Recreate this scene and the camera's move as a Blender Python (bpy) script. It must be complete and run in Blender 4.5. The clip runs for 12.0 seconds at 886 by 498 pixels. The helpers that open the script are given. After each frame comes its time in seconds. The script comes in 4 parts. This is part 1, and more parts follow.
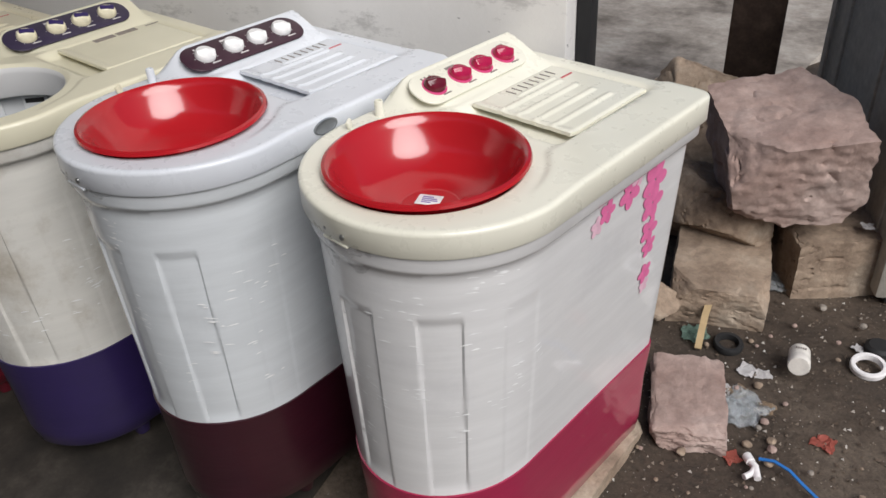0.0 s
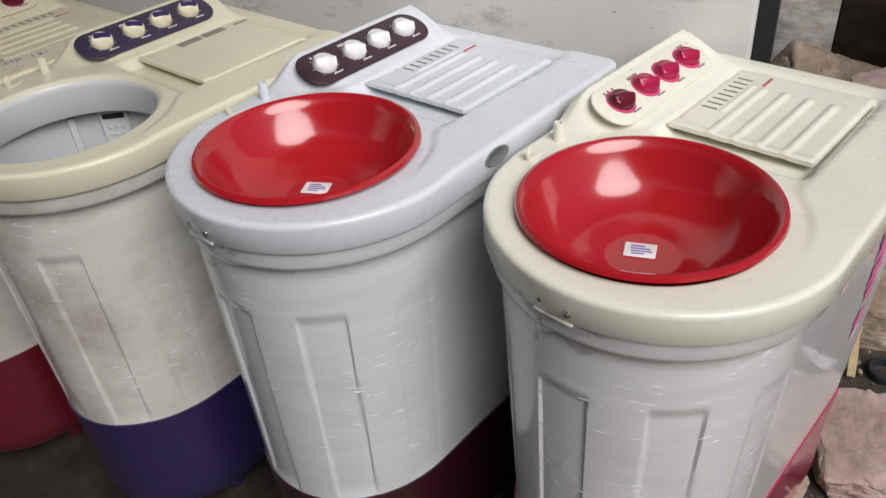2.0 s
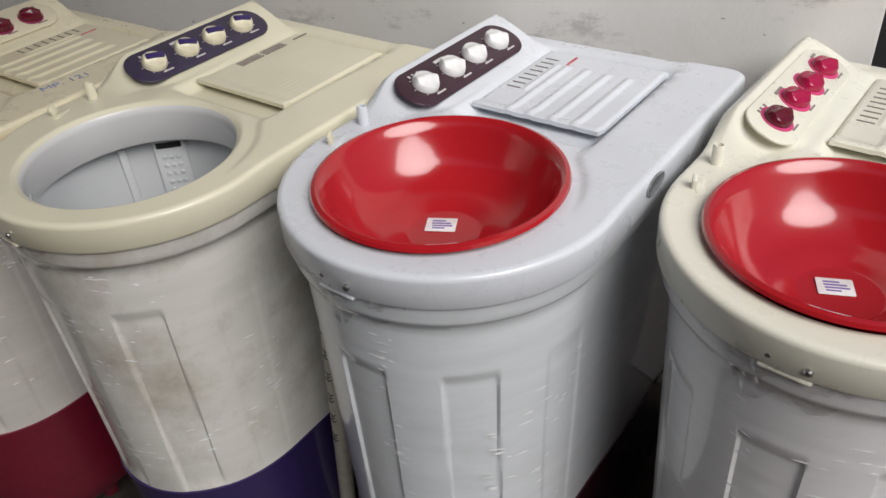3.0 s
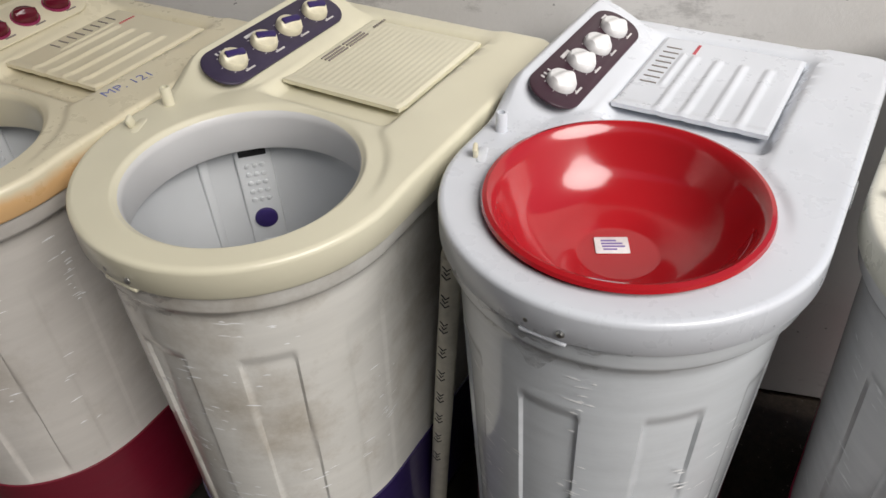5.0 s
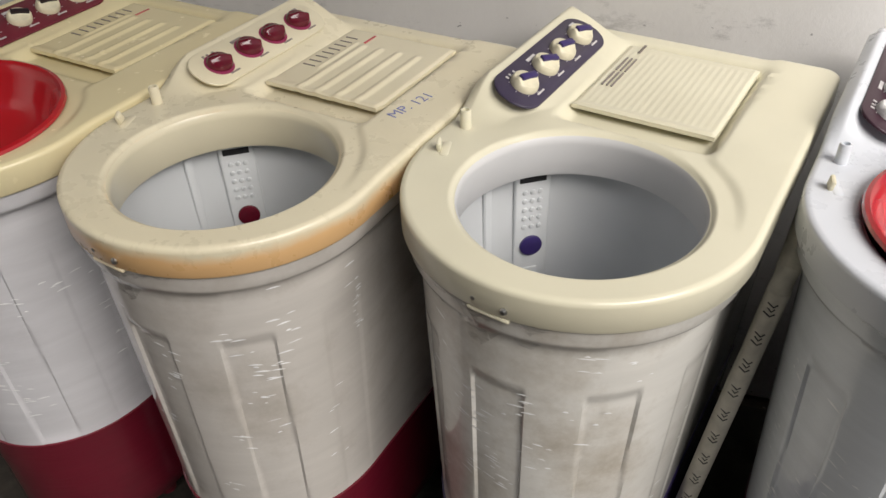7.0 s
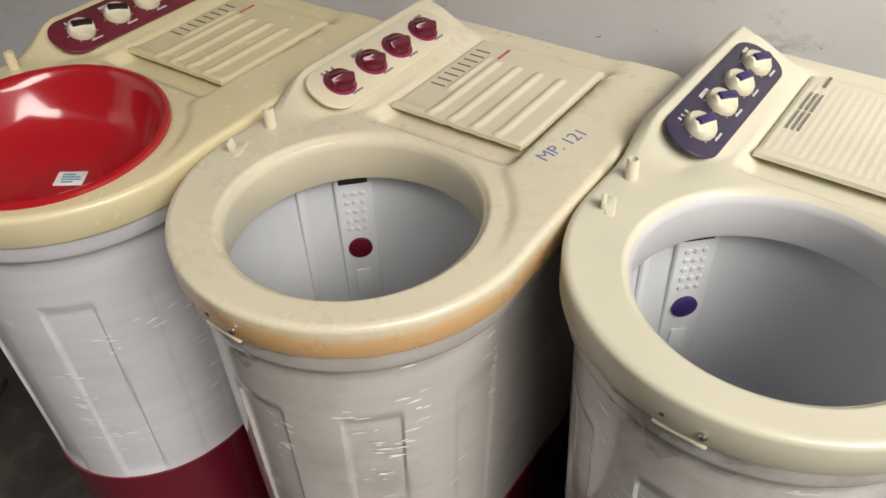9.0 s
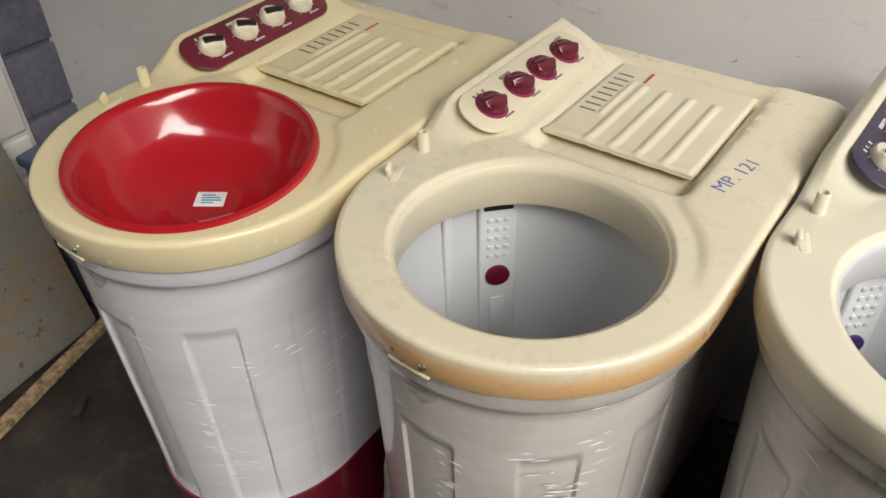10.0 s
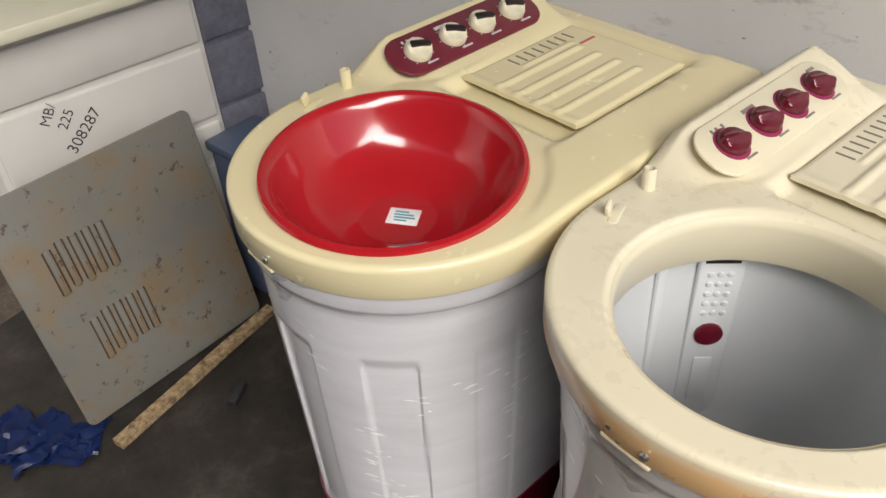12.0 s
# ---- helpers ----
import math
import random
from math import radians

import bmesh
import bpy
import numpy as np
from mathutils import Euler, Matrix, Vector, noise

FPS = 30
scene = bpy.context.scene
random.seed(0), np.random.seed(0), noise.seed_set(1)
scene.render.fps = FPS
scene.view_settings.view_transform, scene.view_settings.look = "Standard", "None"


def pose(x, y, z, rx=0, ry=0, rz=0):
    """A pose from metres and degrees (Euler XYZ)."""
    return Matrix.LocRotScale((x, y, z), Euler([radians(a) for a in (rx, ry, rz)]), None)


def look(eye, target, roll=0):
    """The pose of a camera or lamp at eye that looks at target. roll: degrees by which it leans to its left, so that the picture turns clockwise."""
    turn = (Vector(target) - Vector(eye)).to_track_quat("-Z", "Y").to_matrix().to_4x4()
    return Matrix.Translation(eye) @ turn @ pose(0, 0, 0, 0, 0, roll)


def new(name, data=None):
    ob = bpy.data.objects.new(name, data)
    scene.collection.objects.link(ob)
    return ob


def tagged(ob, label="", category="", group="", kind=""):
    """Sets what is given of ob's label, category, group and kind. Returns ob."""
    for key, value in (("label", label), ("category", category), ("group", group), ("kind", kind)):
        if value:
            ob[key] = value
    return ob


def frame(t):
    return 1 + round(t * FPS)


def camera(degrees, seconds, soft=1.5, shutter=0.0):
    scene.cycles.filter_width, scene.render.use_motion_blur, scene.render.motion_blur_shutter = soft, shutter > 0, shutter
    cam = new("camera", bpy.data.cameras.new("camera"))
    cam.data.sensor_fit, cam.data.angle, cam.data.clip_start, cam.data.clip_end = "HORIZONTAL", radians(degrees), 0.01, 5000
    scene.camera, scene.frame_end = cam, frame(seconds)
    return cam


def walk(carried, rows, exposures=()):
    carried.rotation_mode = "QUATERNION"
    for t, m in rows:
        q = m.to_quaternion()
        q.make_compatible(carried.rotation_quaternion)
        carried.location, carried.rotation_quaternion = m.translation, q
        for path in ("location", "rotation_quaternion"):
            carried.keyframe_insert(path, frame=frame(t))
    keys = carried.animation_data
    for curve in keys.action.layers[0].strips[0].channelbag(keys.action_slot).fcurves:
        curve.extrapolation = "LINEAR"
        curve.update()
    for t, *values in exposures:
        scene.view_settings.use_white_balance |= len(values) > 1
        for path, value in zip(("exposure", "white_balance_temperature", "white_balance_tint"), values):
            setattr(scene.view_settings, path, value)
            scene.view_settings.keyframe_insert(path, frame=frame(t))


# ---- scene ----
cam = camera(58.585, 12.0)
# seconds, eye x y z, turn about x, y, z in degrees
PATH = [
    (0.0, -0.0018, -0.0071, 1.5890, 56.416, 3.189, 37.882),
    (0.5, -0.0794, -0.0010, 1.5726, 55.268, 2.920, 36.454),
    (1.0, -0.2069, 0.0249, 1.5877, 55.506, 3.764, 37.043),
    (1.5, -0.3165, 0.0494, 1.5772, 54.629, 4.997, 36.892),
    (2.0, -0.4222, 0.0447, 1.5681, 54.336, 4.189, 37.696),
    (2.5, -0.6036, 0.0262, 1.5586, 55.078, 3.876, 35.499),
    (3.0, -0.7426, -0.0012, 1.5514, 54.243, 3.837, 33.576),
    (3.2, -0.7908, -0.0188, 1.5568, 53.138, 3.043, 32.896),
    (4.8, -1.0699, -0.0242, 1.5702, 50.394, 3.268, 28.750),
    (5.0, -1.0967, -0.0384, 1.5830, 50.459, 2.661, 28.203),
    (5.5, -1.2107, -0.1017, 1.5755, 51.744, 1.537, 26.588),
    (6.0, -1.3657, -0.1767, 1.5880, 52.108, 2.610, 25.567),
    (6.5, -1.4702, -0.2243, 1.5863, 52.711, 2.630, 27.397),
    (7.0, -1.5257, -0.2246, 1.5760, 52.357, 1.636, 29.076),
    (7.2, -1.5465, -0.2069, 1.5767, 52.139, 1.653, 30.264),
    (8.8, -1.7106, -0.1025, 1.5717, 50.072, 1.307, 34.305),
    (9.0, -1.7522, -0.1115, 1.5864, 49.774, 1.529, 33.715),
    (9.5, -1.8677, -0.1530, 1.5786, 51.069, 1.409, 33.588),
    (10.0, -1.9477, -0.1876, 1.5803, 50.828, 1.267, 35.191),
    (10.5, -2.0032, -0.2194, 1.5705, 50.764, 1.507, 36.473),
    (11.0, -2.0408, -0.2027, 1.5682, 50.770, 1.720, 39.609),
    (11.5, -2.0664, -0.1690, 1.5662, 51.747, 2.620, 44.159),
    (12.0, -2.0940, -0.1500, 1.5509, 51.160, 2.615, 47.107),
]
EXPOSURES = [(0.0, -0.3, 6250, 10), (2.5, -0.4, 6300, 10), (5.5, -0.1, 6450, 10), (7.0, 0.1, 6550, 10), (9.5, 0.3, 6600, 10), (12.0, 0.62, 6500, 10)]
walk(cam, [(t, pose(x, y, z, rx, ry, rz)) for t, x, y, z, rx, ry, rz in PATH], EXPOSURES)

# ---- world and light ----
world = bpy.data.worlds.new("world")
scene.world = world
world.use_nodes = True
wn = world.node_tree
sky = wn.nodes.new("ShaderNodeTexSky")
sky.sky_type, sky.sun_disc = "NISHITA", False
sky.sun_elevation, sky.sun_rotation = radians(46), radians(113)
sky.air_density, sky.dust_density = 1.0, 4.0
wn.links.new(sky.outputs[0], wn.nodes["Background"].inputs[0])
wn.nodes["Background"].inputs[1].default_value = 0.075
sun_data = bpy.data.lights.new("sun", "SUN")
sun_data.energy, sun_data.angle, sun_data.color = 3.7, radians(42), (1.0, 0.97, 0.93)
sun = new("sun", sun_data)
sun.matrix_world = look((3.4, -0.9, 5.5), (-0.8, 0.9, 0.8))


# ---- materials ----
def shader(name):
    m = bpy.data.materials.new(name)
    m.use_nodes = True
    nt = m.node_tree
    return m, nt, nt.nodes["Principled BSDF"]


def tex(nt, scale, detail=4.0, rough=0.6, stretch=(1, 1, 1), space="Object"):
    co = nt.nodes.new("ShaderNodeTexCoord")
    mp = nt.nodes.new("ShaderNodeMapping")
    mp.inputs["Scale"].default_value = stretch
    n = nt.nodes.new("ShaderNodeTexNoise")
    n.inputs["Scale"].default_value, n.inputs["Detail"].default_value, n.inputs["Roughness"].default_value = scale, detail, rough
    nt.links.new(co.outputs[space], mp.inputs[0])
    nt.links.new(mp.outputs[0], n.inputs["Vector"])
    return n.outputs["Fac"]


def ramp(nt, fac, stops):
    r = nt.nodes.new("ShaderNodeValToRGB")
    while len(r.color_ramp.elements) < len(stops):
        r.color_ramp.elements.new(0.5)
    for e, (p, c) in zip(r.color_ramp.elements, stops):
        e.position = p
        e.color = (*c, 1) if len(c) == 3 else c
    nt.links.new(fac, r.inputs[0])
    return r.outputs[0]


def mix(nt, fac, a, b, mode="MIX"):
    m = nt.nodes.new("ShaderNodeMix")
    m.data_type, m.blend_type = "RGBA", mode
    for sock, v in ((m.inputs[0], fac), (m.inputs[6], a), (m.inputs[7], b)):
        if isinstance(v, (int, float)):
            sock.default_value = v
        elif isinstance(v, tuple):
            sock.default_value = (*v, 1)
        else:
            nt.links.new(v, sock)
    return m.outputs[2]


def bump(nt, p, height, strength, dist=0.01):
    b = nt.nodes.new("ShaderNodeBump")
    b.inputs["Strength"].default_value, b.inputs["Distance"].default_value = strength, dist
    nt.links.new(height, b.inputs["Height"])
    nt.links.new(b.outputs[0], p.inputs["Normal"])


def plastic(name, col, rough=0.3, stain=None, amount=0.5, coat=0.0, scale=7.0):
    m, nt, p = shader(name)
    soft = tex(nt, scale, 2, 0.4)
    dark = tuple(c * 0.93 for c in col)
    c = mix(nt, ramp(nt, soft, [(0.35, (0, 0, 0)), (0.7, (1, 1, 1))]), col, dark)
    if stain:
        s = ramp(nt, tex(nt, 3.0, 2, 0.4), [(0.45 - 0.1 * amount, (0, 0, 0)), (0.85, (0.3,) * 3)])
        c = mix(nt, s, c, stain)
    nt.links.new(c, p.inputs["Base Color"])
    r = ramp(nt, tex(nt, 30, 3), [(0.3, (rough * 0.95,) * 3), (0.7, (rough * 1.06,) * 3)])
    nt.links.new(r, p.inputs["Roughness"])
    p.inputs["Coat Weight"].default_value = max(coat, 0.25)
    p.inputs["Coat Roughness"].default_value = 0.08
    return m


def wrapped(name, col, stain, amount):
    """Moulded plastic under stretched cling film: glossy, with fine drawn creases."""
    m, nt, p = shader(name)
    blot = ramp(nt, tex(nt, 3.5, 8, 0.7), [(0.6 - 0.25 * amount, (0, 0, 0)), (0.85 - 0.25 * amount, (0.9,) * 3)])
    c = mix(nt, blot, col, stain)
    streak = ramp(nt, tex(nt, 5, 6, 0.6, (1, 1, 9)), [(0.4, (0.93,) * 3), (0.65, (1, 1, 1))])
    c = mix(nt, 1.0, c, streak, "MULTIPLY")
    nt.links.new(c, p.inputs["Base Color"])
    p.inputs["Roughness"].default_value = 0.38
    p.inputs["Coat Weight"].default_value = 0.9
    p.inputs["Coat Roughness"].default_value = 0.06
    bump(nt, p, tex(nt, 4, 7, 0.6, (1, 1, 8)), 0.32, 0.003)
    return m


def mineral(name, a, b, c, scale=6.0, rough=0.9, relief=0.5, dist=0.02, space="Object"):
    m, nt, p = shader(name)
    big = tex(nt, scale, 10, 0.65, space=space)
    col = ramp(nt, big, [(0.3, a), (0.52, b), (0.72, c)])
    fine = ramp(nt, tex(nt, scale * 9, 6, 0.7, space=space), [(0.3, (0.7,) * 3), (0.7, (1.1,) * 3)])
    col = mix(nt, 1.0, col, fine, "MULTIPLY")
    nt.links.new(col, p.inputs["Base Color"])
    p.inputs["Roughness"].default_value = rough
    h = mix(nt, 0.4, big, tex(nt, scale * 7, 8, 0.7, space=space))
    bump(nt, p, h, relief, dist)
    return m


def plain(name, col, rough=0.5, metal=0.0):
    m, nt, p = shader(name)
    v = ramp(nt, tex(nt, 40, 4), [(0.3, tuple(c * 0.85 for c in col)), (0.7, tuple(min(1, c * 1.1) for c in col))])
    nt.links.new(v, p.inputs["Base Color"])
    p.inputs["Roughness"].default_value, p.inputs["Metallic"].default_value = rough, metal
    return m


def film_mat(name):
    m, nt, p = shader(name)
    p.inputs["Base Color"].default_value = (0.9, 0.93, 0.95, 1)
    p.inputs["Roughness"].default_value = 0.15
    p.inputs["Transmission Weight"].default_value = 0.85
    p.inputs["IOR"].default_value = 1.2
    bump(nt, p, tex(nt, 25, 4), 0.6, 0.004)
    return m


M_IVORY = plastic("ivory_plastic", (0.83, 0.815, 0.70), 0.28, (0.78, 0.74, 0.58), 0.2)
M_WHITE = plastic("cool_white_plastic", (0.70, 0.73, 0.78), 0.28, (0.60, 0.62, 0.66), 0.2)
M_CREAM = plastic("cream_plastic", (0.76, 0.725, 0.56), 0.3, (0.70, 0.65, 0.47), 0.3)
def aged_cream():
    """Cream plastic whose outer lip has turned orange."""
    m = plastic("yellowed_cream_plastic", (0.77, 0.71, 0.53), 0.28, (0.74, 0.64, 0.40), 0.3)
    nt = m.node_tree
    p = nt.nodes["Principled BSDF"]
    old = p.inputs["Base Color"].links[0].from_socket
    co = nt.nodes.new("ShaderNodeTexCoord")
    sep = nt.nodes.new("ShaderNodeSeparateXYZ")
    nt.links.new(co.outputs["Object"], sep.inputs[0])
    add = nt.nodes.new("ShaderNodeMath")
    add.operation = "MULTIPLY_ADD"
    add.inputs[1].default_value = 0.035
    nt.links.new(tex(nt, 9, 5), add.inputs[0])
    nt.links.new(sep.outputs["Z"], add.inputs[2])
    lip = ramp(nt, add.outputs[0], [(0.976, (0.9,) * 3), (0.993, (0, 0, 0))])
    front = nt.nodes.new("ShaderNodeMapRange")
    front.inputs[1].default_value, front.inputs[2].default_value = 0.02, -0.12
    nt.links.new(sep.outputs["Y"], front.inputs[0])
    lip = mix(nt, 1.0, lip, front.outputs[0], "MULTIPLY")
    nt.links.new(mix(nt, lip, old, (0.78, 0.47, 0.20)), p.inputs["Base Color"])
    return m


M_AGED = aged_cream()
M_AGED_TOP = plastic("aged_cream_plastic", (0.77, 0.71, 0.53), 0.3, (0.74, 0.64, 0.40), 0.3)
M_BUTTER = plastic("butter_plastic", (0.80, 0.71, 0.44), 0.26, (0.74, 0.62, 0.36), 0.25)
M_RED = plastic("red_gloss_plastic", (0.42, 0.012, 0.018), 0.16, coat=0.6)
M_TUB = plastic("white_tub_plastic", (0.62, 0.64, 0.655), 0.42)
M_RIBS = plastic("body_white", (0.7, 0.7, 0.7), 0.35)
W_CLEAN = wrapped("wrapped_white", (0.74, 0.74, 0.745), (0.64, 0.64, 0.655), 0.35)
W_COOL = wrapped("wrapped_cool_white", (0.66, 0.695, 0.725), (0.57, 0.60, 0.63), 0.35)
W_DIRTY = wrapped("wrapped_stained_white", (0.70, 0.69, 0.65), (0.36, 0.31, 0.24), 0.6)
W_GREY = wrapped("wrapped_dusty_white", (0.58, 0.555, 0.52), (0.38, 0.345, 0.30), 0.55)
W_LILAC = wrapped("wrapped_pale_white", (0.65, 0.65, 0.68), (0.56, 0.555, 0.58), 0.35)
B_PINK = wrapped("wrapped_crimson_base", (0.36, 0.018, 0.07), (0.29, 0.018, 0.06), 0.3)
B_MAROON = wrapped("wrapped_maroon_base", (0.036, 0.006, 0.013), (0.026, 0.005, 0.010), 0.3)
B_PURPLE = wrapped("wrapped_purple_base", (0.028, 0.017, 0.085), (0.020, 0.013, 0.06), 0.3)
B_RED = wrapped("wrapped_dark_red_base", (0.14, 0.007, 0.02), (0.10, 0.006, 0.016), 0.3)
P_PLUM = plain("plum_panel", (0.045, 0.018, 0.03), 0.35)
P_NAVY = plain("violet_grey_panel", (0.045, 0.035, 0.07), 0.35)
P_WINE = plain("wine_panel", (0.16, 0.02, 0.035), 0.35)
K_WHITE = plain("white_knob", (0.8, 0.8, 0.8), 0.3)
K_CREAM = plain("cream_knob", (0.75, 0.7, 0.52), 0.3)
K_PINK = plain("crimson_knob", (0.38, 0.01, 0.06), 0.15)
K_PLUM = plain("dark_red_knob", (0.12, 0.008, 0.02), 0.15)
K_VIOLET = plain("violet_marker", (0.04, 0.025, 0.13), 0.3)
K_BLACK = plain("black_marker", (0.02, 0.012, 0.015), 0.3)
PRINT_W = plain("white_print", (0.6, 0.58, 0.58), 0.6)
PRINT_G = plain("grey_print", (0.25, 0.22, 0.2), 0.6)
PRINT_R = plain("red_print", (0.6, 0.12, 0.14), 0.6)
PRINT_D = plain("plum_print", (0.28, 0.025, 0.09), 0.6)
PRINT_M = plain("magenta_print", (0.62, 0.06, 0.2), 0.6)
PAPER = plain("white_paper", (0.82, 0.8, 0.8), 0.7)
# near-white colour for highlights painted along the film's creases
GLINT = plain("film_glint", (0.9, 0.91, 0.92), 0.1)
BLACK = plain("black_rubber", (0.015, 0.015, 0.016), 0.7)
FILM = film_mat("cling_film")


def thin_film():
    """A single layer of clear film: mostly see-through, with a bright gloss."""
    m, nt, p = shader("thin_cling_film")
    clear, gloss, mixer = nt.nodes.new("ShaderNodeBsdfTransparent"), nt.nodes.new("ShaderNodeBsdfGlossy"), nt.nodes.new("ShaderNodeMixShader")
    gloss.inputs["Roughness"].default_value = 0.12
    bmp = nt.nodes.new("ShaderNodeBump")
    bmp.inputs["Strength"].default_value, bmp.inputs["Distance"].default_value = 0.6, 0.004
    nt.links.new(tex(nt, 14, 5, 0.6, (1, 1, 3)), bmp.inputs["Height"])
    nt.links.new(bmp.outputs[0], gloss.inputs["Normal"])
    nt.links.new(ramp(nt, tex(nt, 22, 4, 0.6, (1, 1, 4)), [(0.42, (0.05,) * 3), (0.7, (0.42,) * 3)]), mixer.inputs[0])
    nt.links.new(clear.outputs[0], mixer.inputs[1])
    nt.links.new(gloss.outputs[0], mixer.inputs[2])
    nt.links.new(mixer.outputs[0], nt.nodes["Material Output"].inputs["Surface"])
    return m


SKIRT = thin_film()
STEEL = plain("zinc_screw", (0.55, 0.55, 0.53), 0.35, 1.0)
def whitewash():
    m, nt, p = shader("whitewash")
    big = tex(nt, 1.6, 8, 0.6)
    c = ramp(nt, big, [(0.3, (0.66, 0.645, 0.625)), (0.7, (0.78, 0.77, 0.755))])
    scuff = ramp(nt, tex(nt, 6, 8, 0.75, (1, 1, 2.2)), [(0.575, (0, 0, 0)), (0.67, (0.55,) * 3)])
    c = mix(nt, scuff, c, (0.34, 0.33, 0.32))
    dots = ramp(nt, tex(nt, 38, 2, 0.5, (1, 1, 1.6)), [(0.73, (0, 0, 0)), (0.76, (0.8,) * 3)])
    c = mix(nt, dots, c, (0.2, 0.2, 0.2))
    nt.links.new(c, p.inputs["Base Color"])
    p.inputs["Roughness"].default_value = 0.85
    bump(nt, p, mix(nt, 0.4, big, tex(nt, 45, 6, 0.7)), 0.3, 0.008)
    return m


WALL = whitewash()
def soil():
    m, nt, p = shader("damp_soil")
    wide = tex(nt, 1.1, 10, 0.68)
    c = ramp(nt, wide, [(0.32, (0.03, 0.021, 0.015)), (0.5, (0.085, 0.062, 0.045)), (0.64, (0.19, 0.15, 0.115))])
    crumbs = tex(nt, 55, 8, 0.75)
    c = mix(nt, 1.0, c, ramp(nt, crumbs, [(0.3, (0.5,) * 3), (0.6, (1.1,) * 3)]), "MULTIPLY")
    specks = ramp(nt, tex(nt, 120, 2, 0.5), [(0.70, (0, 0, 0)), (0.74, (1, 1, 1))])
    c = mix(nt, specks, c, (0.24, 0.21, 0.18))
    nt.links.new(c, p.inputs["Base Color"])
    nt.links.new(ramp(nt, wide, [(0.3, (0.55,) * 3), (0.6, (0.95,) * 3)]), p.inputs["Roughness"])
    bump(nt, p, mix(nt, 0.5, crumbs, tex(nt, 18, 6)), 0.9, 0.02)
    return m


SOIL = soil()
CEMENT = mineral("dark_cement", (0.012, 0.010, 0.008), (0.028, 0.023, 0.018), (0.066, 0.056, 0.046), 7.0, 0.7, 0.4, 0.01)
PALE_CEMENT = mineral("pale_cement", (0.10, 0.082, 0.066), (0.34, 0.30, 0.26), (0.50, 0.46, 0.41), 2.6, 0.85, 0.4, 0.02)
DULL_PLASTER = mineral("dull_plaster", (0.22, 0.205, 0.185), (0.24, 0.225, 0.205), (0.26, 0.245, 0.225), 2.0, 0.9, 0.2, 0.01)
SANDSTONE = mineral("pink_sandstone", (0.29, 0.19, 0.16), (0.43, 0.315, 0.275), (0.52, 0.42, 0.38), 3.0, 0.9, 0.6, 0.03)
BROWNSTONE = mineral("brown_stone", (0.17, 0.115, 0.08), (0.38, 0.29, 0.215), (0.54, 0.46, 0.37), 4.0, 0.9, 0.7, 0.03)
RUST = mineral("rusty_steel", (0.03, 0.018, 0.012), (0.065, 0.04, 0.028), (0.12, 0.08, 0.06), 9.0, 0.75, 0.4, 0.01)
GREY_PAINT = mineral("grey_painted_steel", (0.42, 0.395, 0.345), (0.51, 0.485, 0.43), (0.56, 0.535, 0.48), 3.0, 0.55, 0.15, 0.005)
SHADE_ROOF = mineral("shade_roof_sheet", (0.25, 0.25, 0.25), (0.3, 0.3, 0.3), (0.35, 0.35, 0.35), 3.0, 0.7, 0.2, 0.01)


# ---- building helpers ----
def mesh_from(name, bm, material, smooth=True):
    me = bpy.data.meshes.new(name)
    bmesh.ops.recalc_face_normals(bm, faces=bm.faces)
    bm.to_mesh(me)
    bm.free()
    if material:
        me.materials.append(material)
    if smooth:
        me.polygons.foreach_set("use_smooth", [True] * len(me.polygons))
        me.set_sharp_from_angle(angle=radians(38))
    return me


def thing(name, label, category, group="", kind="", at=None):
    ob = tagged(new(name), label, category, group, kind)
    if at is not None:
        ob.matrix_basis = at
    return ob


def part(name, bm, material, parent, label="", m=None, smooth=True):
    ob = new(name, mesh_from(name, bm, material, smooth))
    ob.parent = parent
    if m is not None:
        ob.matrix_basis = m
    if label:
        tagged(ob, label)
    return ob


def solid(name, bm, material, label, category, at=None, kind="", group="", smooth=True):
    ob = tagged(new(name, mesh_from(name, bm, material, smooth)), label, category, group, kind)
    if at is not None:
        ob.matrix_basis = at
    return ob


def box(sx, sy, sz, bevel=0.0, at=(0, 0, 0), bm=None, seg=2):
    b = bmesh.new()
    bmesh.ops.create_cube(b, size=1, matrix=Matrix.Translation(at) @ Matrix.Diagonal((sx, sy, sz, 1)))
    if bevel:
        bmesh.ops.bevel(b, geom=b.edges, offset=bevel, segments=seg, affect="EDGES", profile=0.5)
    return join(bm, b) if bm else b


def join(bm, other):
    me = bpy.data.meshes.new("tmp")
    other.to_mesh(me)
    other.free()
    bm.from_mesh(me)
    bpy.data.meshes.remove(me)
    return bm


def lathe(profile, n=48, centre=(0, 0), closed=False, cap=True):
    """Turns (radius, z) pairs about the upright axis."""
    bm = bmesh.new()
    rings = [[bm.verts.new((centre[0] + r * math.cos(2 * math.pi * i / n), centre[1] + r * math.sin(2 * math.pi * i / n), z)) for i in range(n)] for r, z in profile]
    pairs = list(zip(rings, rings[1:])) + ([(rings[-1], rings[0])] if closed else [])
    for a, b in pairs:
        for i in range(n):
            bm.faces.new((a[i], a[(i + 1) % n], b[(i + 1) % n], b[i]))
    if cap and not closed:
        for ring in (rings[0], rings[-1]):
            bm.faces.new(ring)
    return bm


